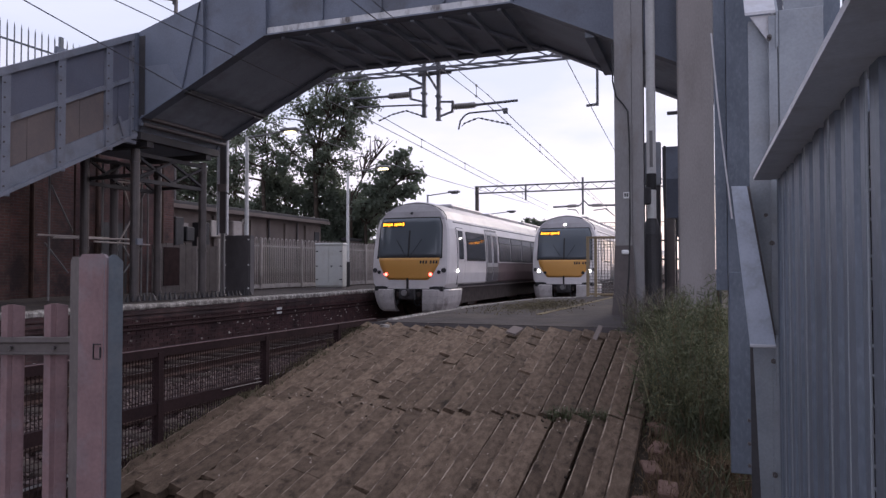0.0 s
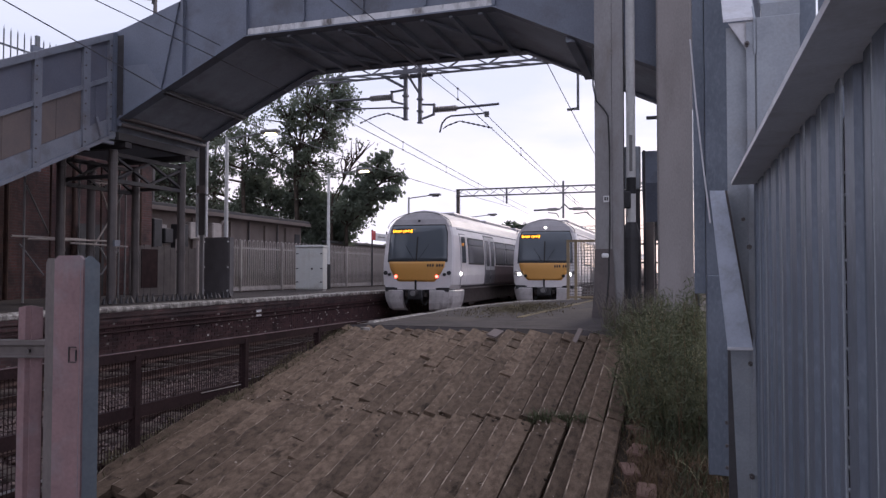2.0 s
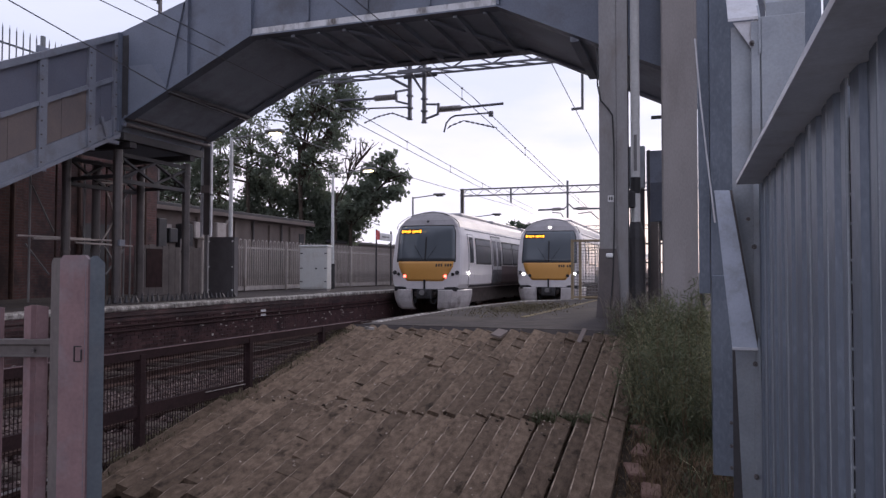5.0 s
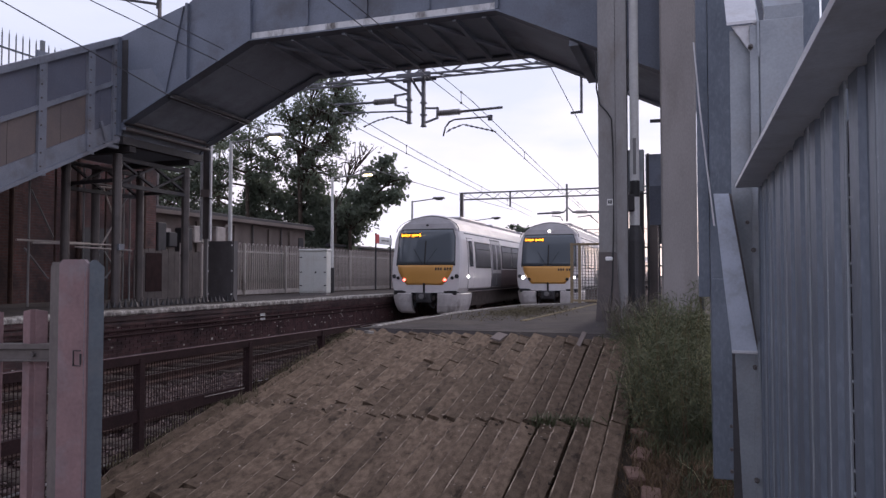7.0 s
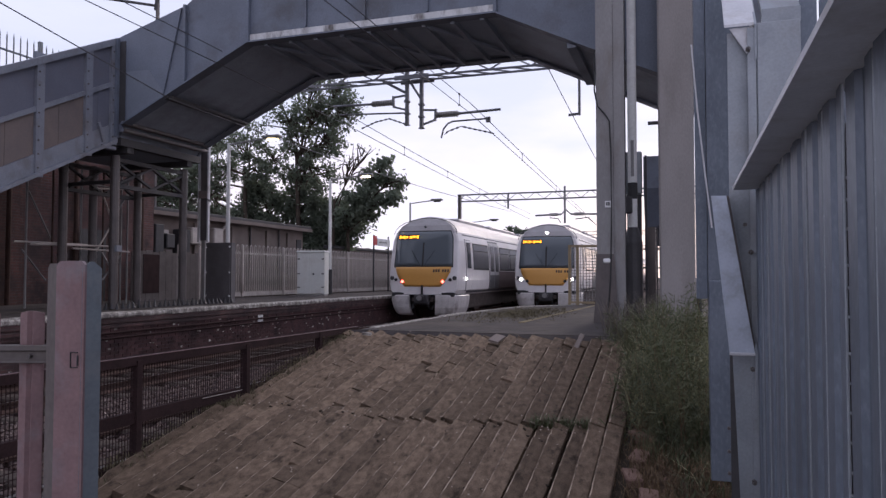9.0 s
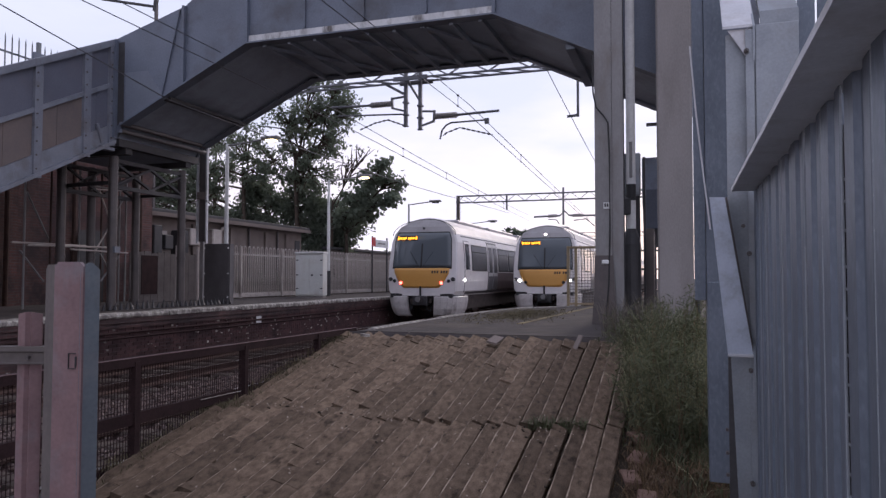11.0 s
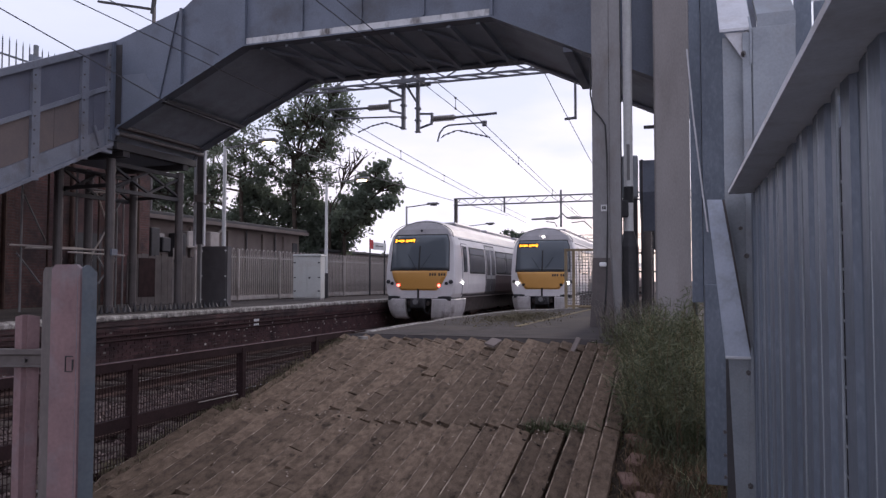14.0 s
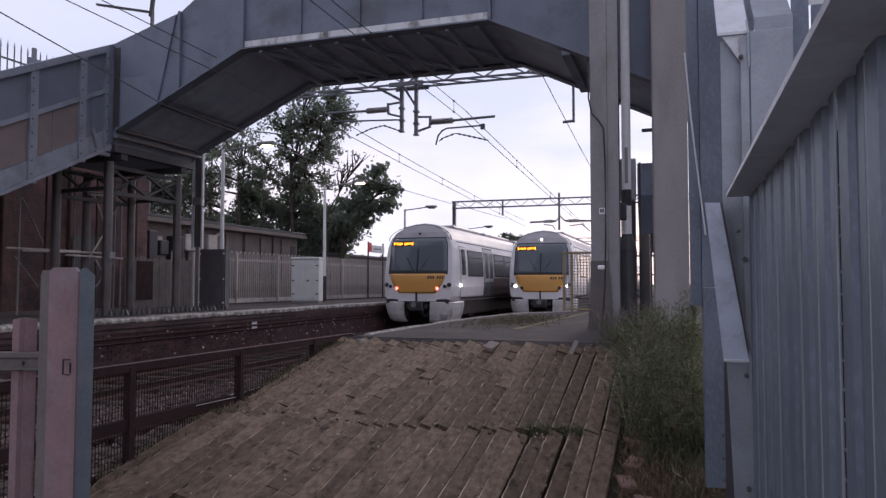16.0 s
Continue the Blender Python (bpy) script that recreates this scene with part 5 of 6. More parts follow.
pipe((-14.15, 14.55, 2.25), (-14.15, 14.95, 1.75), 0.022)
pipe((-14.15, 14.6, 1.55), (-14.15, 15.2, 2.2), 0.022)
part("clamp_box", box((-12.2, 12.92, 2.2), (-12.14, 13.08, 2.34)), M_STAIR_STEEL, scaffold)

for y in (13.6, 15.9, 17.3, 18.5):
    part("drain_pipe", tube((-16.4 if y > 14 else -16.2, y, PLAT), (-16.4 if y > 14 else -16.2, y, 5.9), 0.06), M_RUST, brick_building)
# dark panels and gate behind the columns
hoard = thing("board_hoarding", "grey boarded hoarding with a dark hatch", "hoarding")
k = 0
y = 16.4
while y < 20.6:
    part("board", box((-14.9, y, PLAT), (-14.86, y + 0.27, 2.35 + 0.03 * (k % 3))), M_HOARD, hoard)
    y += 0.28
    k += 1
part("hatch", box((-14.855, 16.83, 1.15), (-14.84, 17.5, 2.28)), M_FENCE, hoard, "black hatch")
for y in (17.9, 18.9, 19.5):
    part("stanchion", tube((-14.5, y, PLAT), (-14.5, y, 2.6), 0.035), M_PALING, hoard)

spikes = thing("spike_strip", "row of low dark spikes at the platform edge", "spikes")
rng = random.Random(8)
for k in range(34):
    y = 11.4 + 0.17 * k
    h = 0.15 + rng.uniform(-0.03, 0.05)
    part("spike", tube((-11.95, y, PLAT), (-11.95 + rng.uniform(-0.03, 0.03), y + rng.uniform(-0.03, 0.03), PLAT + h), 0.05, n=5, r2=0.008), M_DARK, spikes)

M_SLAT = material("dusty_mesh_slat", (0.135, 0.125, 0.13), (0.1, 0.092, 0.095), 0.7, 0.1, 4, 40, 0.05)
mesh_box = thing("mesh_cabinet", "dark mesh-sided cabinet with pale corner bolts", "cabinet")
part("casing", box((-12.84, 17.0, PLAT), (-11.98, 17.18, 2.58)), M_SLAT, mesh_box)
for z in [PLAT + 0.06 + 0.058 * q for q in range(28)]:
    part("slat", box((-12.8, 16.975, z), (-12.02, 16.999, z + 0.04)), M_SLAT, mesh_box)
for x in (-12.82, -12.04):
    for z in (1.1, 1.75, 2.46):
        part("bolt", tube((x + 0.02, 16.95, z), (x + 0.02, 16.975, z), 0.025, n=8), M_SIGNWHITE, mesh_box)
part("corner_post", box((-12.94, 16.95, PLAT), (-12.85, 17.1, 2.62)), M_BRIGHT, mesh_box)

totem = thing("sign_post", "tall dark post with pale edges and a sign box", "post")
part("panel", box((-12.35, 16.11, 2.6), (-12.07, 16.14, 5.1)), M_COLUMN, totem)
for x in (-12.38, -12.09):
    part("edge", box((x, 16.03, 2.55), (x + 0.045, 16.1, 5.15)), M_BRIGHT, totem)
part("foot", box((-12.26, 16.06, PLAT), (-12.16, 16.12, 2.6)), M_MAST, totem)
part("sign_box", box((-12.34, 16.0, 3.72), (-12.08, 16.04, 3.92)), M_PANEL_TAN, totem)
for s in (-1, 1):
    for q in range(3):
        part("bird_spike", beam((-12.21 + s * 0.1, 16.02, 3.7), (-12.21 + s * (0.28 + 0.06 * q), 15.98, 3.66 - 0.06 * q), 0.012, 0.012), M_MAST, totem)

# ---- bow-top railings, cabinet, signs ----
railing = thing("bow_top_railing", "pale weathered bow-top railings along the platform", "railing")
def rail_x(y):
    return -15.1 + (y - 21) * 0.04
y = 20.9
k = 0
bar = mesh("bow_bar", tube((0, 0, 0.1), (0, 0, 1.75), 0.021, n=6), M_PALING)
bow = bmesh.new()
pts = [(0, 0.065 * math.cos(a) + 0.065, 1.75 + 0.1 * math.sin(a)) for a in [math.pi * q / 6 for q in range(7)]]
for a, b in zip(pts, pts[1:]):
    tube(a, b, 0.02, bow, 6)
bow = mesh("bow_top", bow, M_PALING)
while y < 44:
    ob = new("bow_bar", bar)
    ob.parent = railing
    ob.location = (rail_x(y), y, PLAT)
    if k % 2 == 0:
        ob = new("bow_top", bow)
        ob.parent = railing
        ob.location = (rail_x(y), y, PLAT)
    if k % 20 == 8:
        part("rail_post", box((rail_x(y) + 0.02, y - 0.04, PLAT), (rail_x(y) + 0.1, y + 0.04, 2.75)), M_PALING, railing)
    y += 0.13
    k += 1
for z in (PLAT + 0.15, PLAT + 1.55):
    part("rail", beam((rail_x(20.9), 20.9, z), (rail_x(44), 44, z), 0.02, 0.06), M_PALING, railing)
part("lower_rail", beam((rail_x(20.9) + 0.03, 20.9, PLAT + 0.08), (rail_x(44) + 0.03, 44, PLAT + 0.08), 0.03, 0.12), M_PALING, railing)
part("plinth", beam((rail_x(20.9) - 0.12, 20.9, PLAT + 0.35), (rail_x(44) - 0.12, 44, PLAT + 0.35), 0.12, 0.76), M_SHED, railing, "pale low concrete plinth")
back_wall = thing("boundary_wall", "grey boundary wall behind the railings", "wall", kind="structure")
part("wall", box((-17.2, 32.5, 0.5), (-17.0, 90, 3.05)), M_SHED, back_wall)
part("roof_edge", box((-17.4, 32.4, 3.05), (-16.9, 90, 3.2), bevel=0.02), M_DARK, back_wall)
old_gate = thing("old_gate", "rusty tan sheet gate beside the cabinet", "gate")
for k in range(6):
    part("board", box((-14.9, 20.0 + 0.2 * k, PLAT), (-14.85, 20.19 + 0.2 * k, 2.35)), M_PANEL_TAN, old_gate)

cab = thing("platform_cabinet", "pale grey double-door equipment cabinet", "cabinet")
cab.matrix_basis = pose(-13.75, 23.6, PLAT, 0, 0, 12)
part("carcass", box((0, 0, 0.05), (1.05, 0.55, 1.6), bevel=0.01), M_CABINET, cab)
part("cap", box((-0.03, -0.04, 1.6), (1.08, 0.58, 1.68), bevel=0.02), M_CABINET, cab)
part("plinth", box((0.02, 0.02, -0.02), (1.03, 0.53, 0.06)), M_CONCRETE, cab)
for a, b in ((0.02, 0.51), (0.53, 1.03)):
    d = part("door", box((a, -0.02, 0.1), (b, 0.0, 1.56), bevel=0.004), M_CABINET, cab)
    for z in (0.3, 0.8, 1.35):
        x = a if a < 0.1 else b - 0.09
        part("hinge", box((x, -0.035, z), (x + 0.09, -0.02, z + 0.04)), M_DARK, d)
part("handle", box((0.6, -0.05, 0.78), (0.66, -0.02, 0.84)), M_DARK, cab)

sign = thing("station_sign", "red and white platform sign on two posts", "sign")
part("red_panel", box((-14.0, 31.0, 3.12), (-13.96, 31.35, 3.55)), M_SIGNRED, sign)
part("white_panel", box((-14.0, 31.4, 3.1), (-13.96, 32.9, 3.45)), M_SIGNWHITE, sign)
part("sign_bar", box((-13.955, 31.6, 3.25), (-13.95, 32.5, 3.31)), M_MAST, sign)
for y in (31.1, 32.85):
    part("post", tube((-14.02, y, PLAT), (-14.02, y, 3.6), 0.04), M_DARK, sign)
bin_ = thing("grit_bin", "dull yellow grit bin on the platform", "bin")
part("tub", box((-13.9, 33.6, PLAT), (-13.2, 34.5, 1.5), bevel=0.05), M_GATE, bin_)
part("lid", box((-13.95, 33.55, 1.5), (-13.15, 34.55, 1.62), bevel=0.05), M_GATE, bin_)

# ---- platform lamps ----
def platform_lamp(x, y, top, arm, lit):
    lp = thing("platform_lamp", "white platform lamp post with " + ("a lit" if lit else "an unlit") + " head", "lamp post", group="platform lamps")
    lp.matrix_basis = pose(x, y, PLAT)
    h = top - PLAT
    part("column", tube((0, 0, 0.0), (0, 0, h), 0.075, n=12, r2=0.05), M_POLEWHITE, lp)
    part("base_sleeve", tube((0, 0, 0), (0, 0, 1.0), 0.1, n=12), M_DARK, lp)
    part("bracket_arm", tube((0, 0, h - 0.05), (arm - 0.2, 0, h + 0.08), 0.028), M_MAST, lp)
    hd = part("head", box((arm - 0.35, -0.13, h + 0.05), (arm + 0.25, 0.13, h + 0.15), bevel=0.03), M_MAST, lp)
    part("diffuser", box((arm - 0.2, -0.09, h - 0.01), (arm + 0.14, 0.09, h + 0.049), bevel=0.02), M_LAMP if lit else M_GLASS, hd)
platform_lamp(-13.5, 18.95, 5.8, 1.6, True)
platform_lamp(-13.5, 25.7, 5.55, 1.6, True)
platform_lamp(-13.5, 34.5, 5.45, 1.5, False)
platform_lamp(-13.5, 46.0, 5.3, 1.5, False)

# ---- overhead line ----
def truss(name, label, x0, x1, y, z, depth, legs):
    g = thing(name, label, "gantry")
    for yy in (y - 0.2, y + 0.2):
        for zz in (z, z + depth):
            part("chord", beam((x0, yy, zz), (x1, yy, zz), 0.05, 0.05), M_OHL, g)
    n = int((x1 - x0) / 0.55)
    for k in range(n):
        xa, xb = x0 + (x1 - x0) * k / n, x0 + (x1 - x0) * (k + 1) / n
        za, zb = (z, z + depth) if k % 2 == 0 else (z + depth, z)
        part("lattice_bar", beam((xa, y - 0.2, za), (xb, y - 0.2, zb), 0.035, 0.035), M_OHL, g)
        part("lattice_bar", beam((xa, y - 0.2, z), (xb, y + 0.2, z), 0.03, 0.03), M_OHL, g)
    for x in legs:
        part("leg", box((x - 0.1, y - 0.1, -0.2), (x + 0.1, y + 0.1, z + depth)), M_COLUMN, g)
    return g


GY1 = 18.5
g1 = truss("overhead_gantry", "dark lattice gantry that carries the overhead wires", -22.9, 2.4, GY1, 7.15, 0.3, (-22.7, 2.3))
for x, zb in ((-7.34, 5.88), (-6.91, 5.76)):
    part("drop_tube", box((x - 0.045, GY1 - 0.05, zb), (x + 0.045, GY1 + 0.05, 7.4)), M_OHL, g1)
part("hanger_plate", box((-7.62, GY1 - 0.26, 7.08), (-6.62, GY1 - 0.22, 7.2)), M_OHL, g1)
part("hanger_plate", box((-7.62, GY1 + 0.22, 7.08), (-6.62, GY1 + 0.26, 7.2)), M_OHL, g1)
part("hanger_strut", beam((-8.05, GY1, 7.15), (-7.4, GY1, 6.78), 0.07, 0.07), M_OHL, g1)
part("hanger_strut", beam((-7.3, GY1, 7.15), (-6.95, GY1, 6.6), 0.06, 0.06), M_OHL, g1)
for x, zb in ((-7.34, 5.88), (-6.91, 5.76)):
    for z in (zb + 0.28, zb + 0.62):
        part("drop_clamp", box((x - 0.075, GY1 - 0.07, z), (x + 0.075, GY1 + 0.07, z + 0.05)), M_OHL, g1)
    part("drop_foot", box((x - 0.07, GY1 - 0.06, zb - 0.03), (x + 0.07, GY1 + 0.06, zb)), M_OHL, g1)
part("drop_tube", box((-2.6, GY1 - 0.03, 5.8), (-2.54, GY1 + 0.03, 7.2)), M_OHL, g1)
part("drop_arm", beam((-2.85, GY1, 5.82), (-2.55, GY1, 5.84), 0.05, 0.06), M_OHL, g1)


def cantilever(s, x0, z0, reach):
    """Insulated bracket on a drop tube, with its registration arm; s is the side it points to."""
    def X(d):
        return x0 + s * d
    part("frame", beam((X(0.06), GY1, z0 + 0.2), (X(0.42), GY1, z0 + 0.17), 0.05, 0.05), M_OHL, g1)
    part("frame", beam((X(0.06), GY1, z0 - 0.2), (X(0.4), GY1, z0 - 0.1), 0.05, 0.05), M_OHL, g1)
    part("frame", beam((X(0.4), GY1, z0 - 0.12), (X(0.42), GY1, z0 + 0.2), 0.08, 0.05), M_OHL, g1)
    ins = bmesh.new()
    for k in range(9):
        tube((X(0.45 + 0.07 * k), GY1, z0 + 0.03), (X(0.49 + 0.07 * k), GY1, z0 + 0.03), 0.085, ins, 10)
    tube((X(0.42), GY1, z0 + 0.03), (X(1.1), GY1, z0 + 0.03), 0.05, ins, 8)
    part("insulator", ins, M_INSUL, g1, "ribbed grey insulator")
    part("bracket_tube", tube((X(1.08), GY1, z0 + 0.03), (X(reach), GY1, z0 + 0.06), 0.035), M_OHL, g1)
    # registration tube, and the steady arm with its banded insulating rod
    if s > 0:
        part("registration_tube", poly_tube([(-6.33, GY1, 5.44), (-6.27, GY1, 5.68), (-6.15, GY1, 5.82), (-6.01, GY1, 5.875), (-5.0, GY1, 5.885)], 0.024), M_OHL, g1)
        part("registration_clamp", box((-5.06, GY1 - 0.04, 5.78), (-4.94, GY1 + 0.04, 5.93), bevel=0.01), M_OHL, g1)
        pts = [(-6.24, 5.53), (-6.13, 5.612), (-5.762, 5.724), (-4.84, 5.471)]
    else:
        part("registration_tube", tube((X(0.1), GY1, z0 - 0.29), (X(reach - 0.2), GY1, z0 - 0.2), 0.024), M_OHL, g1)
        pts = [(-7.318, 5.865), (-7.882, 6.081), (-8.303, 6.008), (-8.728, 5.855)]
    for a, b in zip(pts, pts[1:]):
        n = max(1, round(math.hypot(b[0] - a[0], b[1] - a[1]) / 0.075))
        for k in range(n):
            u, v = k / n, (k + 1) / n
            p, q = ((a[0] + (b[0] - a[0]) * w, GY1, a[1] + (b[1] - a[1]) * w) for w in (u, v))
            part("rod_bead", tube(p, q, 0.026 if k % 2 else 0.014), M_OHL if k % 2 else M_INSUL, g1)


cantilever(1, -6.91, 6.05, 2.25)
cantilever(-1, -7.34, 6.5, 2.3)

g2 = truss("far_gantry", "distant lattice gantry over both tracks", -13.9, 3.0, 44.0, 6.45, 0.42, (-13.8, 2.9))
part("drop_tube", box((-7.1, 43.95, 4.9), (-6.98, 44.05, 7.2)), M_OHL, g2)
for x in (-10.6, -3.8):
    part("drop_tube", box((x - 0.05, 43.95, 5.9), (x + 0.05, 44.05, 6.9)), M_OHL, g2)
for x0, x1, pts in ((-7.25, -8.87, ((-7.3, 4.95), (-7.45, 5.2), (-7.98, 5.26))), (-6.68, -4.9, ((-6.4, 5.15), (-5.63, 5.23), (-5.17, 4.78)))):
    part("bracket_tube", tube((x0, 44, 5.46), (x1, 44, 5.42), 0.06), M_OHL, g2)
    part("insulator", tube((x0 + (x1 - x0) * 0.12, 44, 5.46), (x0 + (x1 - x0) * 0.45, 44, 5.45), 0.1, n=10), M_INSUL, g2)
    part("bracket_strut", tube((-6.97, 44, 5.75), (x0, 44, 5.46), 0.04), M_OHL, g2)
    part("registration_arm", poly_tube([(x, 44, z) for x, z in pts], 0.035), M_OHL, g2)
for k in range(2):
    g3y = 84 + 42 * k
    truss("far_gantry", "distant lattice gantry over both tracks", -13.9, 3.0, g3y, 6.45, 0.42, (-13.8, 2.9))

wires = thing("overhead_wires", "thin overhead catenary and contact wires", "overhead wire")
def wire(name, x, z, y0, y1, sag=0.0, r=0.011, x1=None, z1=None):
    x1, z1 = x if x1 is None else x1, z if z1 is None else z1
    n = 14
    ps = [(x + (x1 - x) * k / n, y0 + (y1 - y0) * k / n, z + (z1 - z) * k / n - sag * 4 * (k / n) * (1 - k / n)) for k in range(n + 1)]
    return part(name, poly_tube(ps, r, 5), M_WIRE, wires)

wire("feeder_wire", -10.4, 7.02, 2.0, 12.5, 0.0, 0.011, None, 5.43)
wire("feeder_wire", -10.4, 5.43, 12.5, 32.8, 0.12, 0.013, None, 5.46)
wire("feeder_wire", -10.4, 5.46, 32.8, 44.0, 0.0, 0.013, None, 5.7)
SPANS = {"left": ((-9.2, 6.49, 6.31, 5.55, 0.12), (-9.2, 6.23, 5.99, 5.2, 0.03)), "other": ((-5.5, 6.4, 6.34, 5.2, 0.03), (-5.5, 6.12, 6.06, 5.05, 0.03))}
for side, y0 in (("left", 2.0), ("other", 9.0)):
    for nm, (x, za, zb, zc, sag) in zip(("catenary_wire", "contact_wire"), SPANS[side]):
        wire(nm, x, za, y0, 18.5, 0.0, 0.009, None, zb)
        wire(nm, x, zb, 18.5, 44.0, sag, 0.012, None, zc)
wire("earth_wire", -3.4, 7.15, 18.5, 44.0, 0.15, 0.012, -3.4, 5.6)


def wire_z(row, y):
    x, za, zb, zc, sag = row
    t = (y - 18.5) / 25.5
    return zb + (zc - zb) * t - sag * 4 * t * (1 - t) if t > 0 else zb + (za - zb) * -(y - 18.5) / 16.5


for side, ys in (("left", (22.95, 27.7, 32.5, 37.5)), ("other", (17.5, 25.0, 32.0, 38.0))):
    hi, lo = SPANS[side]
    for y in ys:
        part("dropper", tube((hi[0], y, wire_z(lo, y)), (hi[0], y, wire_z(hi, y)), 0.008, n=5), M_WIRE, wires)
        for row in (hi, lo):
            part("dropper_clip", box((hi[0] - 0.022, y - 0.03, wire_z(row, y) - 0.022), (hi[0] + 0.022, y + 0.03, wire_z(row, y) + 0.022)), M_WIRE, wires)
top_gear = thing("high_bracket", "dark overhead bracket beyond the stair", "overhead bracket")
part("arm", beam((-21.6, 22.0, 12.55), (-19.1, 22.0, 11.95), 0.1, 0.08), M_DARK, top_gear)
part("drop", beam((-19.0, 22.0, 11.75), (-18.85, 22.0, 12.9), 0.12, 0.12), M_DARK, top_gear)
part("post", box((-18.98, 21.95, -0.3), (-18.88, 22.05, 12.0)), M_COLUMN, top_gear)

# ---- trees ----
def make_tree(name, label, base, trunk_h, trunk_r, lobes, leaves, leaf, seed, clump=0.21):
    """A tapered trunk, limbs to each lobe of the crown, twigs, and leaves in uneven clumps round the twig ends."""
    r = random.Random(seed)
    nr = np.random.RandomState(seed)
    tr = thing(name, label, "tree")
    bm = bmesh.new()
    base = Vector(base)
    top = base + Vector((r.uniform(-0.3, 0.3), r.uniform(-0.3, 0.3), trunk_h))
    mid = (base + top) / 2 + Vector((r.uniform(-0.25, 0.25), 0, 0))
    tube(base - Vector((0, 0, 0.3)), mid, trunk_r, bm, 9, trunk_r * 0.75)
    tube(mid, top, trunk_r * 0.75, bm, 9, trunk_r * 0.5)
    ends = []
    for c, rad, n in lobes:
        c = Vector(c)
        start = mid.lerp(top, r.uniform(0.3, 1.0))
        elbow = start.lerp(c, 0.5) + Vector((r.uniform(-0.3, 0.3), r.uniform(-0.3, 0.3), r.uniform(-0.1, 0.4)))
        tube(start, elbow, trunk_r * 0.42, bm, 7, trunk_r * 0.3)
        tube(elbow, c, trunk_r * 0.3, bm, 7, trunk_r * 0.16)
        for _ in range(n):
            d = Vector((r.gauss(0, 1), r.gauss(0, 1), r.gauss(0, 1))).normalized()
            e = c + Vector((d.x * rad[0], d.y * rad[1], d.z * rad[2])) * r.uniform(0.45, 1.0)
            s = elbow.lerp(c, r.uniform(0.2, 1.0))
            m = s.lerp(e, 0.55) + Vector((r.uniform(-0.15, 0.15), r.uniform(-0.15, 0.15), r.uniform(-0.05, 0.2)))
            tube(s, m, 0.045, bm, 5, 0.028)
            tube(m, e, 0.028, bm, 5, 0.008)
            ends.append((m, e))
    part("trunk", bm, M_BARK, tr)
    pts = []
    for _ in range(leaves):
        m, e = r.choice(ends)
        t = r.random() ** 0.6
        p = m.lerp(e, t)
        pts.append((p.x + r.gauss(0, clump), p.y + r.gauss(0, clump), p.z + r.gauss(0, clump * 0.8)))
    pts = np.array(pts)
    n = len(pts)
    u = nr.normal(size=(n, 3))
    u /= np.linalg.norm(u, axis=1)[:, None]
    v = np.cross(u, nr.normal(size=(n, 3)))
    v /= np.linalg.norm(v, axis=1)[:, None]
    L = leaf * nr.uniform(0.6, 1.25, size=(n, 1))
    a, b, c, d = pts - u * L * 0.5, pts + v * L * 0.32, pts + u * L * 0.55, pts - v * L * 0.32
    verts = np.stack([a, b, c, d], 1).reshape(-1, 3)
    faces = [(4 * k, 4 * k + 1, 4 * k + 2, 4 * k + 3) for k in range(n)]
    me = bpy.data.meshes.new("crown")
    me.from_pydata(verts.tolist(), [], faces)
    me.materials.append(M_LEAF)
    cr = new("crown", me)
    cr.parent = tr
    return tr


make_tree("tall_tree", "tall dark green tree behind the station shed", (-19.2, 33.5, 0.8), 7.5, 0.17,
          [((-17.7, 32.8, 10.3), (1.7, 1.6, 1.3), 26), ((-19.8, 33.2, 10.0), (1.9, 1.8, 1.4), 24), ((-17.0, 32.5, 8.6), (1.3, 1.5, 1.1), 20), ((-18.8, 33, 8.4), (1.9, 1.6, 1.1), 24), ((-20.9, 33, 8.0), (1.6, 1.6, 1.2), 16), ((-18.3, 33, 6.8), (1.8, 1.6, 1.0), 20), ((-18.6, 33.4, 11.9), (1.5, 1.4, 0.9), 16), ((-16.7, 32.6, 9.9), (0.9, 1.0, 1.0), 14), ((-16.2, 33, 10.6), (0.8, 1.0, 0.8), 14), ((-16.9, 33, 11.4), (0.9, 0.8, 0.6), 10)], 10500, 0.17, 31, 0.16)
make_tree("thin_tree", "sparse tall tree with bare stems and thin foliage", (-22.6, 33.0, 0.8), 6.8, 0.16,
          [((-22.4, 33, 8.6), (1.4, 1.2, 1.6), 16), ((-23.7, 33, 7.6), (1.1, 1.2, 1.6), 14), ((-21.4, 33, 7.0), (1.3, 1.2, 1.2), 14), ((-24.6, 33.2, 6.2), (1.3, 1.2, 1.2), 12)], 5600, 0.15, 33, 0.15)
make_tree("thin_tree", "sparse tall tree with bare stems and thin foliage", (-25.2, 34.0, 0.8), 7.0, 0.17,
          [((-25.0, 34, 9.4), (1.6, 1.2, 1.6), 14), ((-26.0, 34, 7.6), (1.6, 1.2, 1.4), 12)], 3800, 0.15, 35, 0.15)
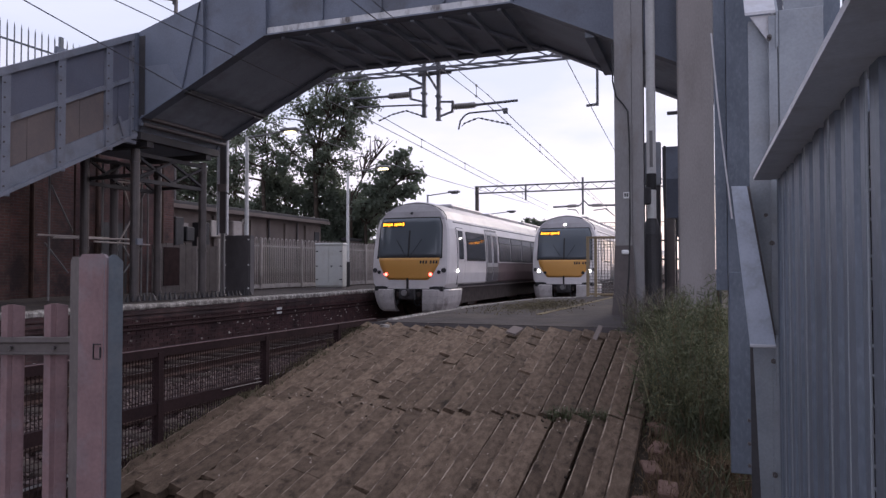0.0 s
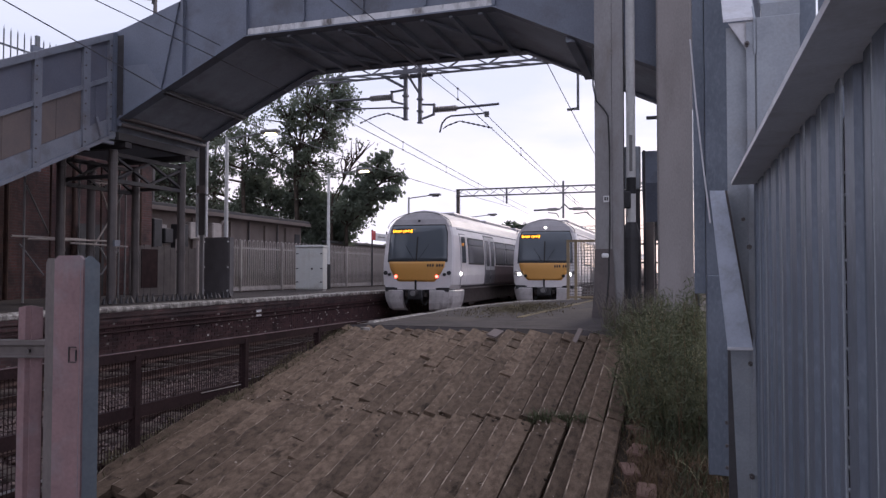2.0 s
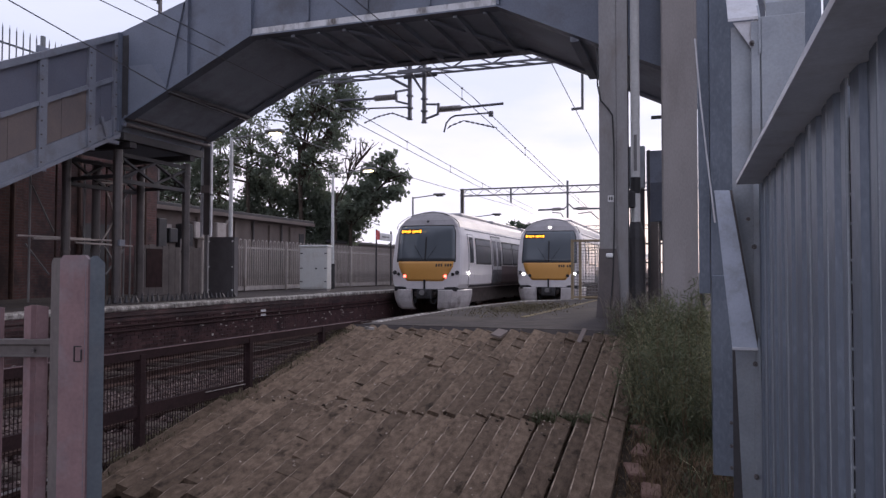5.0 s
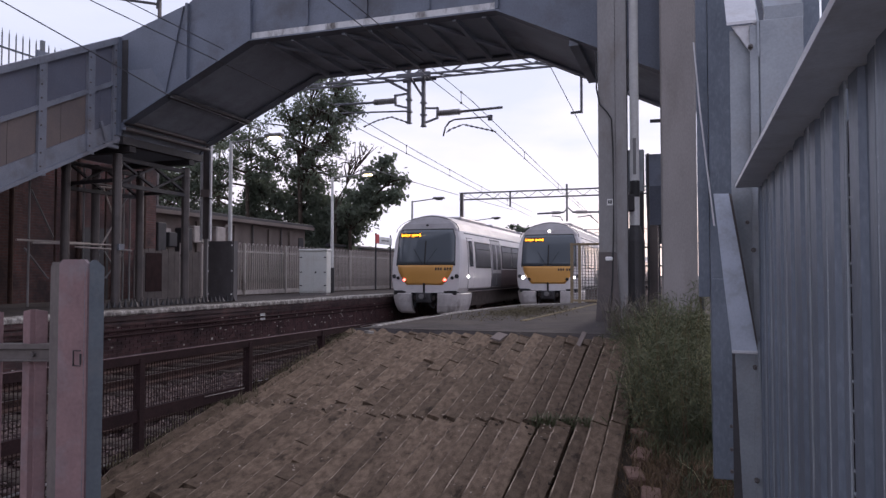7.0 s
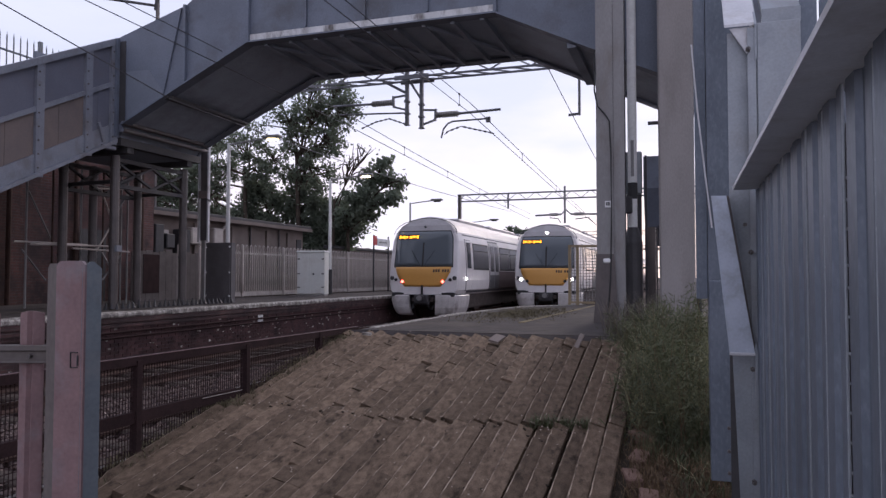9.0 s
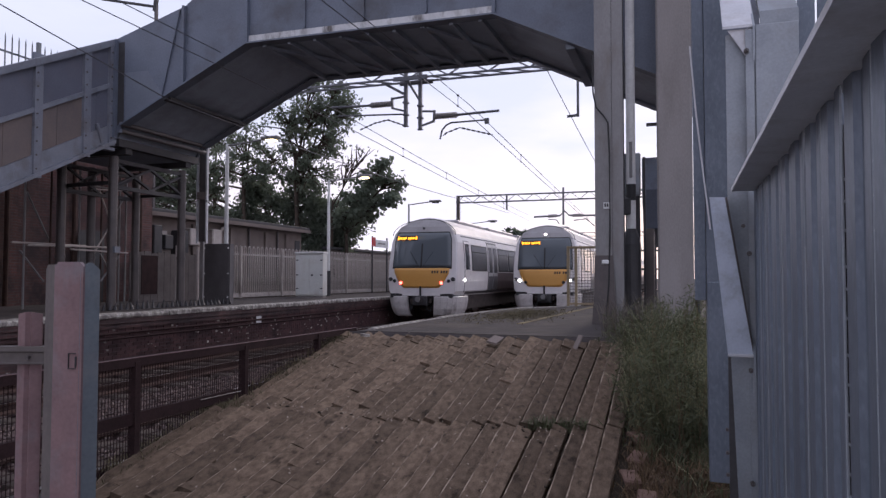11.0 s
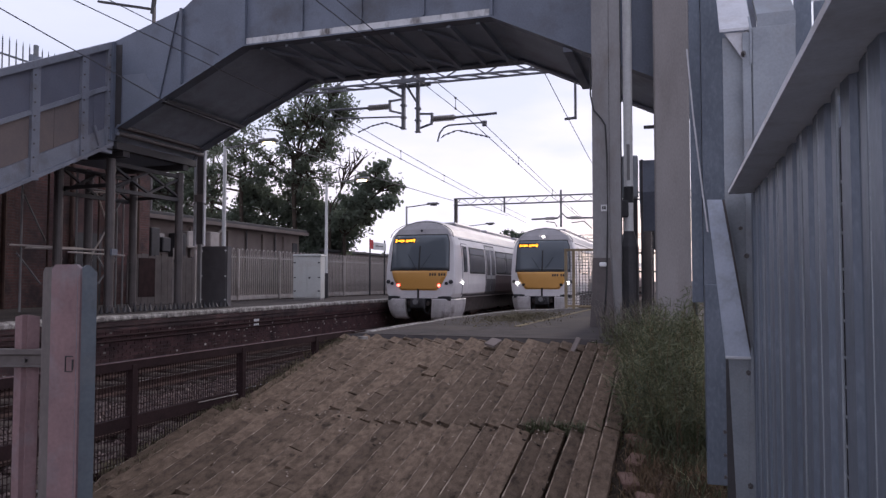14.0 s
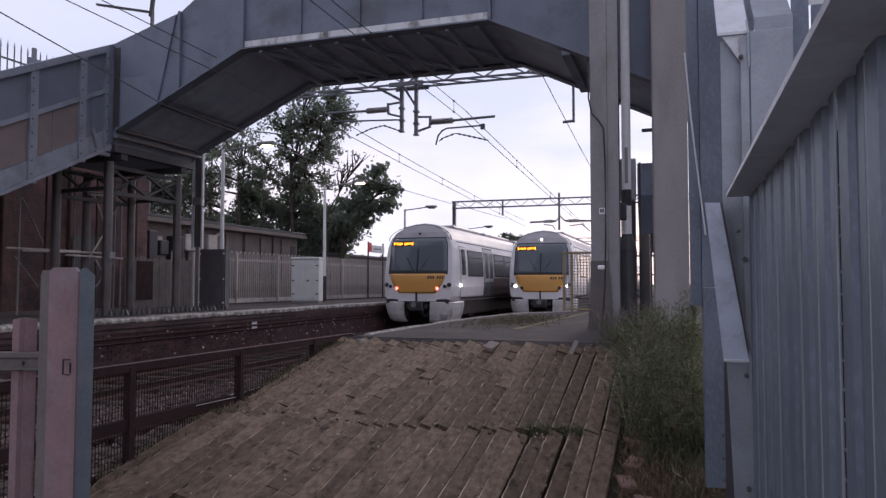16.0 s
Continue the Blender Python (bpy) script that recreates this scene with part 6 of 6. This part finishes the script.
make_tree("round_tree", "broad-leaved tree with a rounded crown over the platform fence", (-16.6, 33.5, 0.8), 4.2, 0.13,
          [((-14.6, 32.5, 6.6), (1.2, 1.2, 0.8), 22), ((-13.7, 32.5, 6.3), (0.75, 1.0, 0.5), 12), ((-14.5, 32.2, 5.4), (1.3, 1.2, 0.7), 22), ((-15.6, 32.6, 5.8), (0.9, 1.2, 0.9), 16), ((-15.3, 32.4, 4.8), (1.3, 1.3, 0.6), 22), ((-16.4, 32.8, 4.6), (0.9, 1.2, 0.8), 14), ((-14.1, 32.4, 7.2), (0.6, 0.9, 0.35), 8), ((-13.4, 32.4, 5.4), (0.5, 0.8, 0.45), 8)], 3600, 0.24, 37, 0.15)
make_tree("bare_tree", "leafless branching shrub between the trees", (-16.9, 33.0, 0.8), 4.8, 0.1,
          [((-16.1, 32.8, 7.4), (0.9, 0.5, 0.8), 14), ((-15.3, 32.8, 8.0), (1.0, 0.4, 0.5), 10)], 60, 0.16, 39)
make_tree("dense_shrub", "dense dark ivy-clad shrub mass behind the shed roof", (-20.6, 34.5, 0.8), 3.6, 0.22,
          [((-19.2, 34, 5.6), (1.8, 1.2, 1.1), 26), ((-21.4, 34, 5.6), (1.8, 1.2, 1.3), 26), ((-17.6, 34, 4.9), (1.5, 1.2, 1.1), 22), ((-23.6, 34, 5.0), (1.8, 1.2, 1.1), 22), ((-20.4, 34, 4.2), (2.6, 1.2, 0.9), 26), ((-25.8, 34.5, 4.8), (1.8, 1.2, 1.2), 20), ((-16.6, 34, 4.2), (1.3, 1.0, 1.0), 20), ((-18.2, 34, 4.4), (1.4, 1.0, 1.0), 20), ((-19.6, 34, 6.7), (1.5, 1.0, 0.9), 16), ((-22.4, 34, 6.6), (1.5, 1.0, 0.9), 14), ((-28.0, 34.5, 5.2), (1.6, 1.2, 1.6), 24), ((-29.8, 34.5, 6.0), (1.6, 1.2, 1.8), 24), ((-27.0, 34.5, 7.0), (1.5, 1.2, 1.3), 18), ((-28.7, 34.5, 7.6), (1.6, 1.2, 1.0), 24), ((-30.5, 34.5, 7.4), (1.5, 1.2, 1.2), 20), ((-19.2, 34, 3.3), (1.6, 1.0, 0.8), 24), ((-17.6, 34, 3.4), (1.2, 1.0, 0.8), 20)], 36000, 0.2, 41)
make_tree("distant_tree", "small distant tree beyond the trains", (-26.2, 110, 0), 5.6, 0.3,
          [((-25.5, 110, 8.4), (1.6, 1.4, 1.2), 30), ((-27.8, 110, 7.9), (1.6, 1.4, 1.0), 20), ((-23.6, 110, 8.1), (1.6, 1.4, 1.1), 20), ((-21.6, 110, 7.6), (1.3, 1.2, 0.9), 14)], 4200, 0.42, 43)
make_tree("distant_tree", "small distant tree beyond the trains", (-33.0, 70, 0), 2.6, 0.3,
          [((-31.5, 70, 3.6), (2.2, 1.4, 1.0), 30), ((-28.5, 70, 3.4), (2.2, 1.4, 0.9), 20), ((-35.2, 70, 3.4), (2.6, 1.4, 0.9), 20)], 2200, 0.45, 45)
town = thing("distant_terrace", "low distant roofs beyond the line", "building")
part("walls", box((-80, 150, 0), (-14, 156, 3.4)), M_SHED, town)
part("roof", prism([(150, 3.4), (156, 3.4), (153, 5.0)], "x", -80, -14), M_DARK, town)

# ---- weeds beside the ramp ----
def blades(name, label, box_lo, box_hi, n, h, mat, seed, lean=0.35, w=0.012, ground=None, dens=None):
    nr = np.random.RandomState(seed)
    x = nr.uniform(box_lo[0], box_hi[0], n)
    y = nr.uniform(box_lo[1], box_hi[1], n)
    if dens:
        keep = nr.uniform(size=n) < dens(x, y)
        x, y = x[keep], y[keep]
        n = len(x)
    z = np.full(n, 0.0) if ground is None else ground(x, y)
    hh = h(x, y) * nr.uniform(0.45, 1.1, n)
    ang = nr.uniform(0, math.tau, n)
    dx, dy = np.cos(ang), np.sin(ang)
    wv = w * nr.uniform(0.6, 1.5, n)
    bend = lean * hh * nr.uniform(0.2, 1.2, n)
    px, py = -dy * wv, dx * wv
    b0 = np.stack([x - px, y - py, z], 1)
    b1 = np.stack([x + px, y + py, z], 1)
    m0 = np.stack([x + dx * bend * 0.3 - px * 0.8, y + dy * bend * 0.3 - py * 0.8, z + hh * 0.62], 1)
    m1 = np.stack([x + dx * bend * 0.3 + px * 0.8, y + dy * bend * 0.3 + py * 0.8, z + hh * 0.62], 1)
    tp = np.stack([x + dx * bend, y + dy * bend, z + hh * nr.uniform(0.8, 1.0, n)], 1)
    verts = np.stack([b0, b1, m1, m0, tp], 1).reshape(-1, 3)
    faces = []
    for k in range(n):
        q = 5 * k
        faces += [(q, q + 1, q + 2, q + 3), (q + 3, q + 2, q + 4)]
    me = bpy.data.meshes.new(name)
    me.from_pydata(verts.tolist(), [], faces)
    me.materials.append(mat)
    return tagged(new(name, me), label, "grass", kind="stuff")


def verge_z(x, y):
    return np.clip(PLAT - 0.2 - 0.2 * (9.0 - y), -0.12, 0.75)


bm = bmesh.new()
prism([(2.0, -0.4), (9.2, -0.4), (9.2, 0.72), (8.9, 0.7), (4.8, -0.12), (2.0, -0.14)], "x", -0.685, 0.9, bm)
tagged(part("verge", bm, M_LITTER), "soil verge between ramp and fence", "ground", kind="structure")


def leafy(name, label, stems, seed):
    """Bushy weeds: thin stems with many small leaves."""
    r = random.Random(seed)
    nr = np.random.RandomState(seed)
    pts = []
    bm = bmesh.new()
    for x, y, h in stems:
        z0 = float(verge_z(np.array([x]), np.array([y]))[0])
        tipx, tipy = x + r.uniform(-0.18, 0.18), y + r.uniform(-0.2, 0.15)
        a, b = Vector((x, y, z0 - 0.03)), Vector((tipx, tipy, z0 + h))
        tube(a, b, 0.006, bm, 4, 0.002)
        for _ in range(int(320 * h)):
            t = r.uniform(0.0, 1.0)
            p = a.lerp(b, t)
            s = 0.15 * (1.15 - t * 0.7)
            pts.append((p.x + r.gauss(0, s), p.y + r.gauss(0, s), p.z + r.gauss(0, 0.05)))
    pts = np.array(pts)
    n = len(pts)
    u = nr.normal(size=(n, 3)) + np.array([0, 0, 0.5])
    u /= np.linalg.norm(u, axis=1)[:, None]
    v = np.cross(u, nr.normal(size=(n, 3)))
    v /= np.linalg.norm(v, axis=1)[:, None]
    L = 0.072 * nr.uniform(0.4, 1.6, size=(n, 1))
    q = np.stack([pts - u * L * 0.5, pts + v * L * 0.055, pts + u * L * 0.6, pts - v * L * 0.055], 1).reshape(-1, 3)
    th = thing(name, label, "weeds")
    tagged(part("stem_mass", bm, M_STRAW, th), kind="stuff")
    me = bpy.data.meshes.new("foliage")
    me.from_pydata(q.tolist(), [], [(4 * k, 4 * k + 1, 4 * k + 2, 4 * k + 3) for k in range(n)])
    me.materials.append(M_GRASS)
    lf = tagged(new("foliage", me), kind="stuff")
    lf.parent = th
    return th


rng = random.Random(17)
for c in range(4):
    stems = []
    for _ in range(34):
        y = rng.uniform(6.3 + 0.72 * c, 7.2 + 0.72 * c)
        x = rng.uniform(-0.55, 0.12) if y < 8.4 else rng.uniform(-0.78, 0.2)
        stems.append((x, y, rng.uniform(0.3, 0.85) * (0.7 if x < -0.35 else 1.0)))
    leafy("weed_clump", "tall leafy green weeds growing against the fence", stems, 50 + c)
blades("green_grass", "tall green grass in the verge", (-0.55, 6.0), (0.25, 9.3), 5200, lambda x, y: 0.13 + 0.3 * np.clip((y - 5.6) / 2.5, 0, 1), M_GRASS, 3, 0.6, 0.004, verge_z, lambda x, y: np.clip((x + 0.42) / 0.2, 0.05, 1))
blades("dry_grass", "dry straw-coloured grass at the ramp's edge", (-0.67, 3.6), (0.3, 8.2), 9500, lambda x, y: 0.17 + 0.0 * x, M_STRAW, 4, 1.1, 0.003, verge_z, lambda x, y: np.clip((x + 0.6) / 0.25, 0.12, 1) * np.clip((y - 4.0) / 2, 0.3, 0.9))
blades("seed_heads", "pale seeding grass stems above the weeds", (-0.5, 6.6), (0.25, 9.2), 2300, lambda x, y: 0.68 + 0.0 * x, M_SEED, 6, 0.9, 0.0022, verge_z)
blades("dead_stems", "thin grey dead stems before the mast foot", (-1.0, 9.05), (-0.3, 9.9), 330, lambda x, y: 0.58 + 0.0 * x, M_DEAD, 16, 0.7, 0.0035, lambda x, y: PLAT + 0.0 * x)
blades("arching_tuft", "pale arching grass tuft at the fence's foot", (0.06, 5.5), (0.2, 5.9), 14, lambda x, y: 0.26 + 0.0 * x, M_SEED, 19, 1.8, 0.003, verge_z)
blades("ramp_tufts", "thin grass tufts between the timbers", (-4.2, 4.4), (-0.5, 9.0), 9000, lambda x, y: 0.1 + 0.0 * x, M_STRAW, 7, 0.6, 0.004, lambda x, y: PLAT - 0.1 - RAMP_S * (9.0 - y),
       lambda x, y: 0.12 * (np.abs(y - 6.24) < 0.12) + 0.25 * (x < -4.05) + 0.02)
def bank_z(x, y):
    return ramp_z(y) - 0.045 + np.array([lift(a, b) for a, b in zip(x, y)])


blades("edge_grass", "low dull grass creeping over the ramp's track side", (-4.58, 4.3), (-4.2, 8.9), 4200, lambda x, y: 0.1 + 0.0 * x, M_MOSS, 24, 1.0, 0.004, bank_z, lambda x, y: np.clip((-4.2 - x) / 0.22, 0.05, 1) * (0.35 + 0.65 * (np.sin(y * 5.3) > -0.2)))
blades("cut_tuft", "dark grass tuft in the cut between the timbers", (-1.35, 6.3), (-0.8, 6.46), 380, lambda x, y: 0.11 + 0.0 * x, M_GRASS, 26, 1.1, 0.004, bank_z)
blades("platform_moss", "dry short grass on the worn platform", (-4.1, 10.8), (-2.0, 17.0), 16000, lambda x, y: 0.035 + 0.0 * x, M_MOSS, 9, 1.0, 0.006, lambda x, y: PLAT + 0.0 * x,
       lambda x, y: np.exp(-((x + 3.05) / 0.55) ** 2 - ((y - 14.0) / 1.7) ** 2))
# dead leaves and twigs on the verge and at the foot of the slope
rng = random.Random(63)
bm = bmesh.new()
for _ in range(420):
    x, y = rng.uniform(-0.66, 0.3), rng.uniform(3.8, 7.0)
    z = float(verge_z(np.array([x]), np.array([y]))[0]) + rng.uniform(0.005, 0.03)
    s = rng.uniform(0.008, 0.022)
    box((-s, -s * rng.uniform(0.3, 2.2), -0.002), (s * 0.6, s, 0.002), bm, m=pose(x, y, z, rng.uniform(-50, 50), rng.uniform(-50, 50), rng.uniform(0, 180)))
tagged(part("dead_leaves", bm, M_CLAY), "brown dead leaves and twigs on the verge", "litter", kind="stuff")
blades("verge_weeds", "sparse low weeds at the fence's foot", (-0.1, 4.2), (0.32, 6.6), 520, lambda x, y: 0.2 + 0.0 * x, M_GRASS, 14, 1.0, 0.005, verge_z)
# broken bricks in the verge
for x, y, rz in ((-0.42, 5.75, 20), (-0.38, 6.1, -15), (-0.42, 5.2, 35), (-0.28, 5.45, 5), (-0.4, 6.5, 60)):
    z = float(verge_z(np.array([x]), np.array([y]))[0])
    tagged(part("loose_brick", box((-0.07, -0.1, -0.02), (0.07, 0.1, 0.07), bevel=0.012, m=pose(x, y, z + 0.005, 12, 5, rz)), M_CLAY), "pinkish broken brick lying in the verge", "brick", group="loose bricks")


# courses of the far platform's brick face: the nearest stretch as single bricks, the rest as one
M_COURSE = material("sooty_platform_brick", (0.088, 0.047, 0.047), (0.046, 0.027, 0.028), 0.9, 0, 5, 60, 0.3, (0.022, 0.016, 0.017), 0.8, 1.4, vary=0.25, world=True)
rng = random.Random(95)
single = [mesh("brick", box((-0.02, -0.107, -0.0325), (0.009 + 0.002 * q, 0.107, 0.0325)), M_COURSE) for q in range(3)]
rest = []
for row in range(9):
    for k in range(90):
        y, z = 10.6 + 0.225 * k + (0.1125 if row % 2 else 0.0), -0.03 + 0.075 * row
        if k >= 33:
            rest.append((y, z, rng.uniform(0.006, 0.013)))
            continue
        ob = new("brick", rng.choice(single))
        ob.parent = far_platform
        ob.matrix_basis = pose(FAR_EDGE - 0.08 + rng.uniform(-0.002, 0.002), y, z, rng.uniform(-0.5, 0.5))
verts, faces = [], []
for y, z, d in rest:
    n = len(verts)
    verts += [(FAR_EDGE - 0.08 + a, y + b * 0.107, z + c * 0.0325) for a in (-0.02, d) for b, c in ((-1, -1), (1, -1), (1, 1), (-1, 1))]
    faces += [tuple(n + q for q in f) for f in ((4, 5, 6, 7), (0, 1, 5, 4), (1, 2, 6, 5), (2, 3, 7, 6), (3, 0, 4, 7))]
me = bpy.data.meshes.new("brick_courses")
me.from_pydata(verts, [], faces)
me.materials.append(M_COURSE)
ob = tagged(new("brick_courses", me), kind="stuff")
ob.parent = far_platform


def motions():
    """The departing train rolls forward, slows and stands."""
    stops = [(0, 21.72), (0.5, 22.53), (1, 23.27), (1.5, 23.81), (2, 24.24), (2.5, 24.5), (3, 24.63), (3.5, 24.7), (4, 24.72), (10, 24.72), (16, 24.72)]
    walk(train_leaving, [(t, pose(FAR_TRACK, y, 0)) for t, y in stops])


motions()
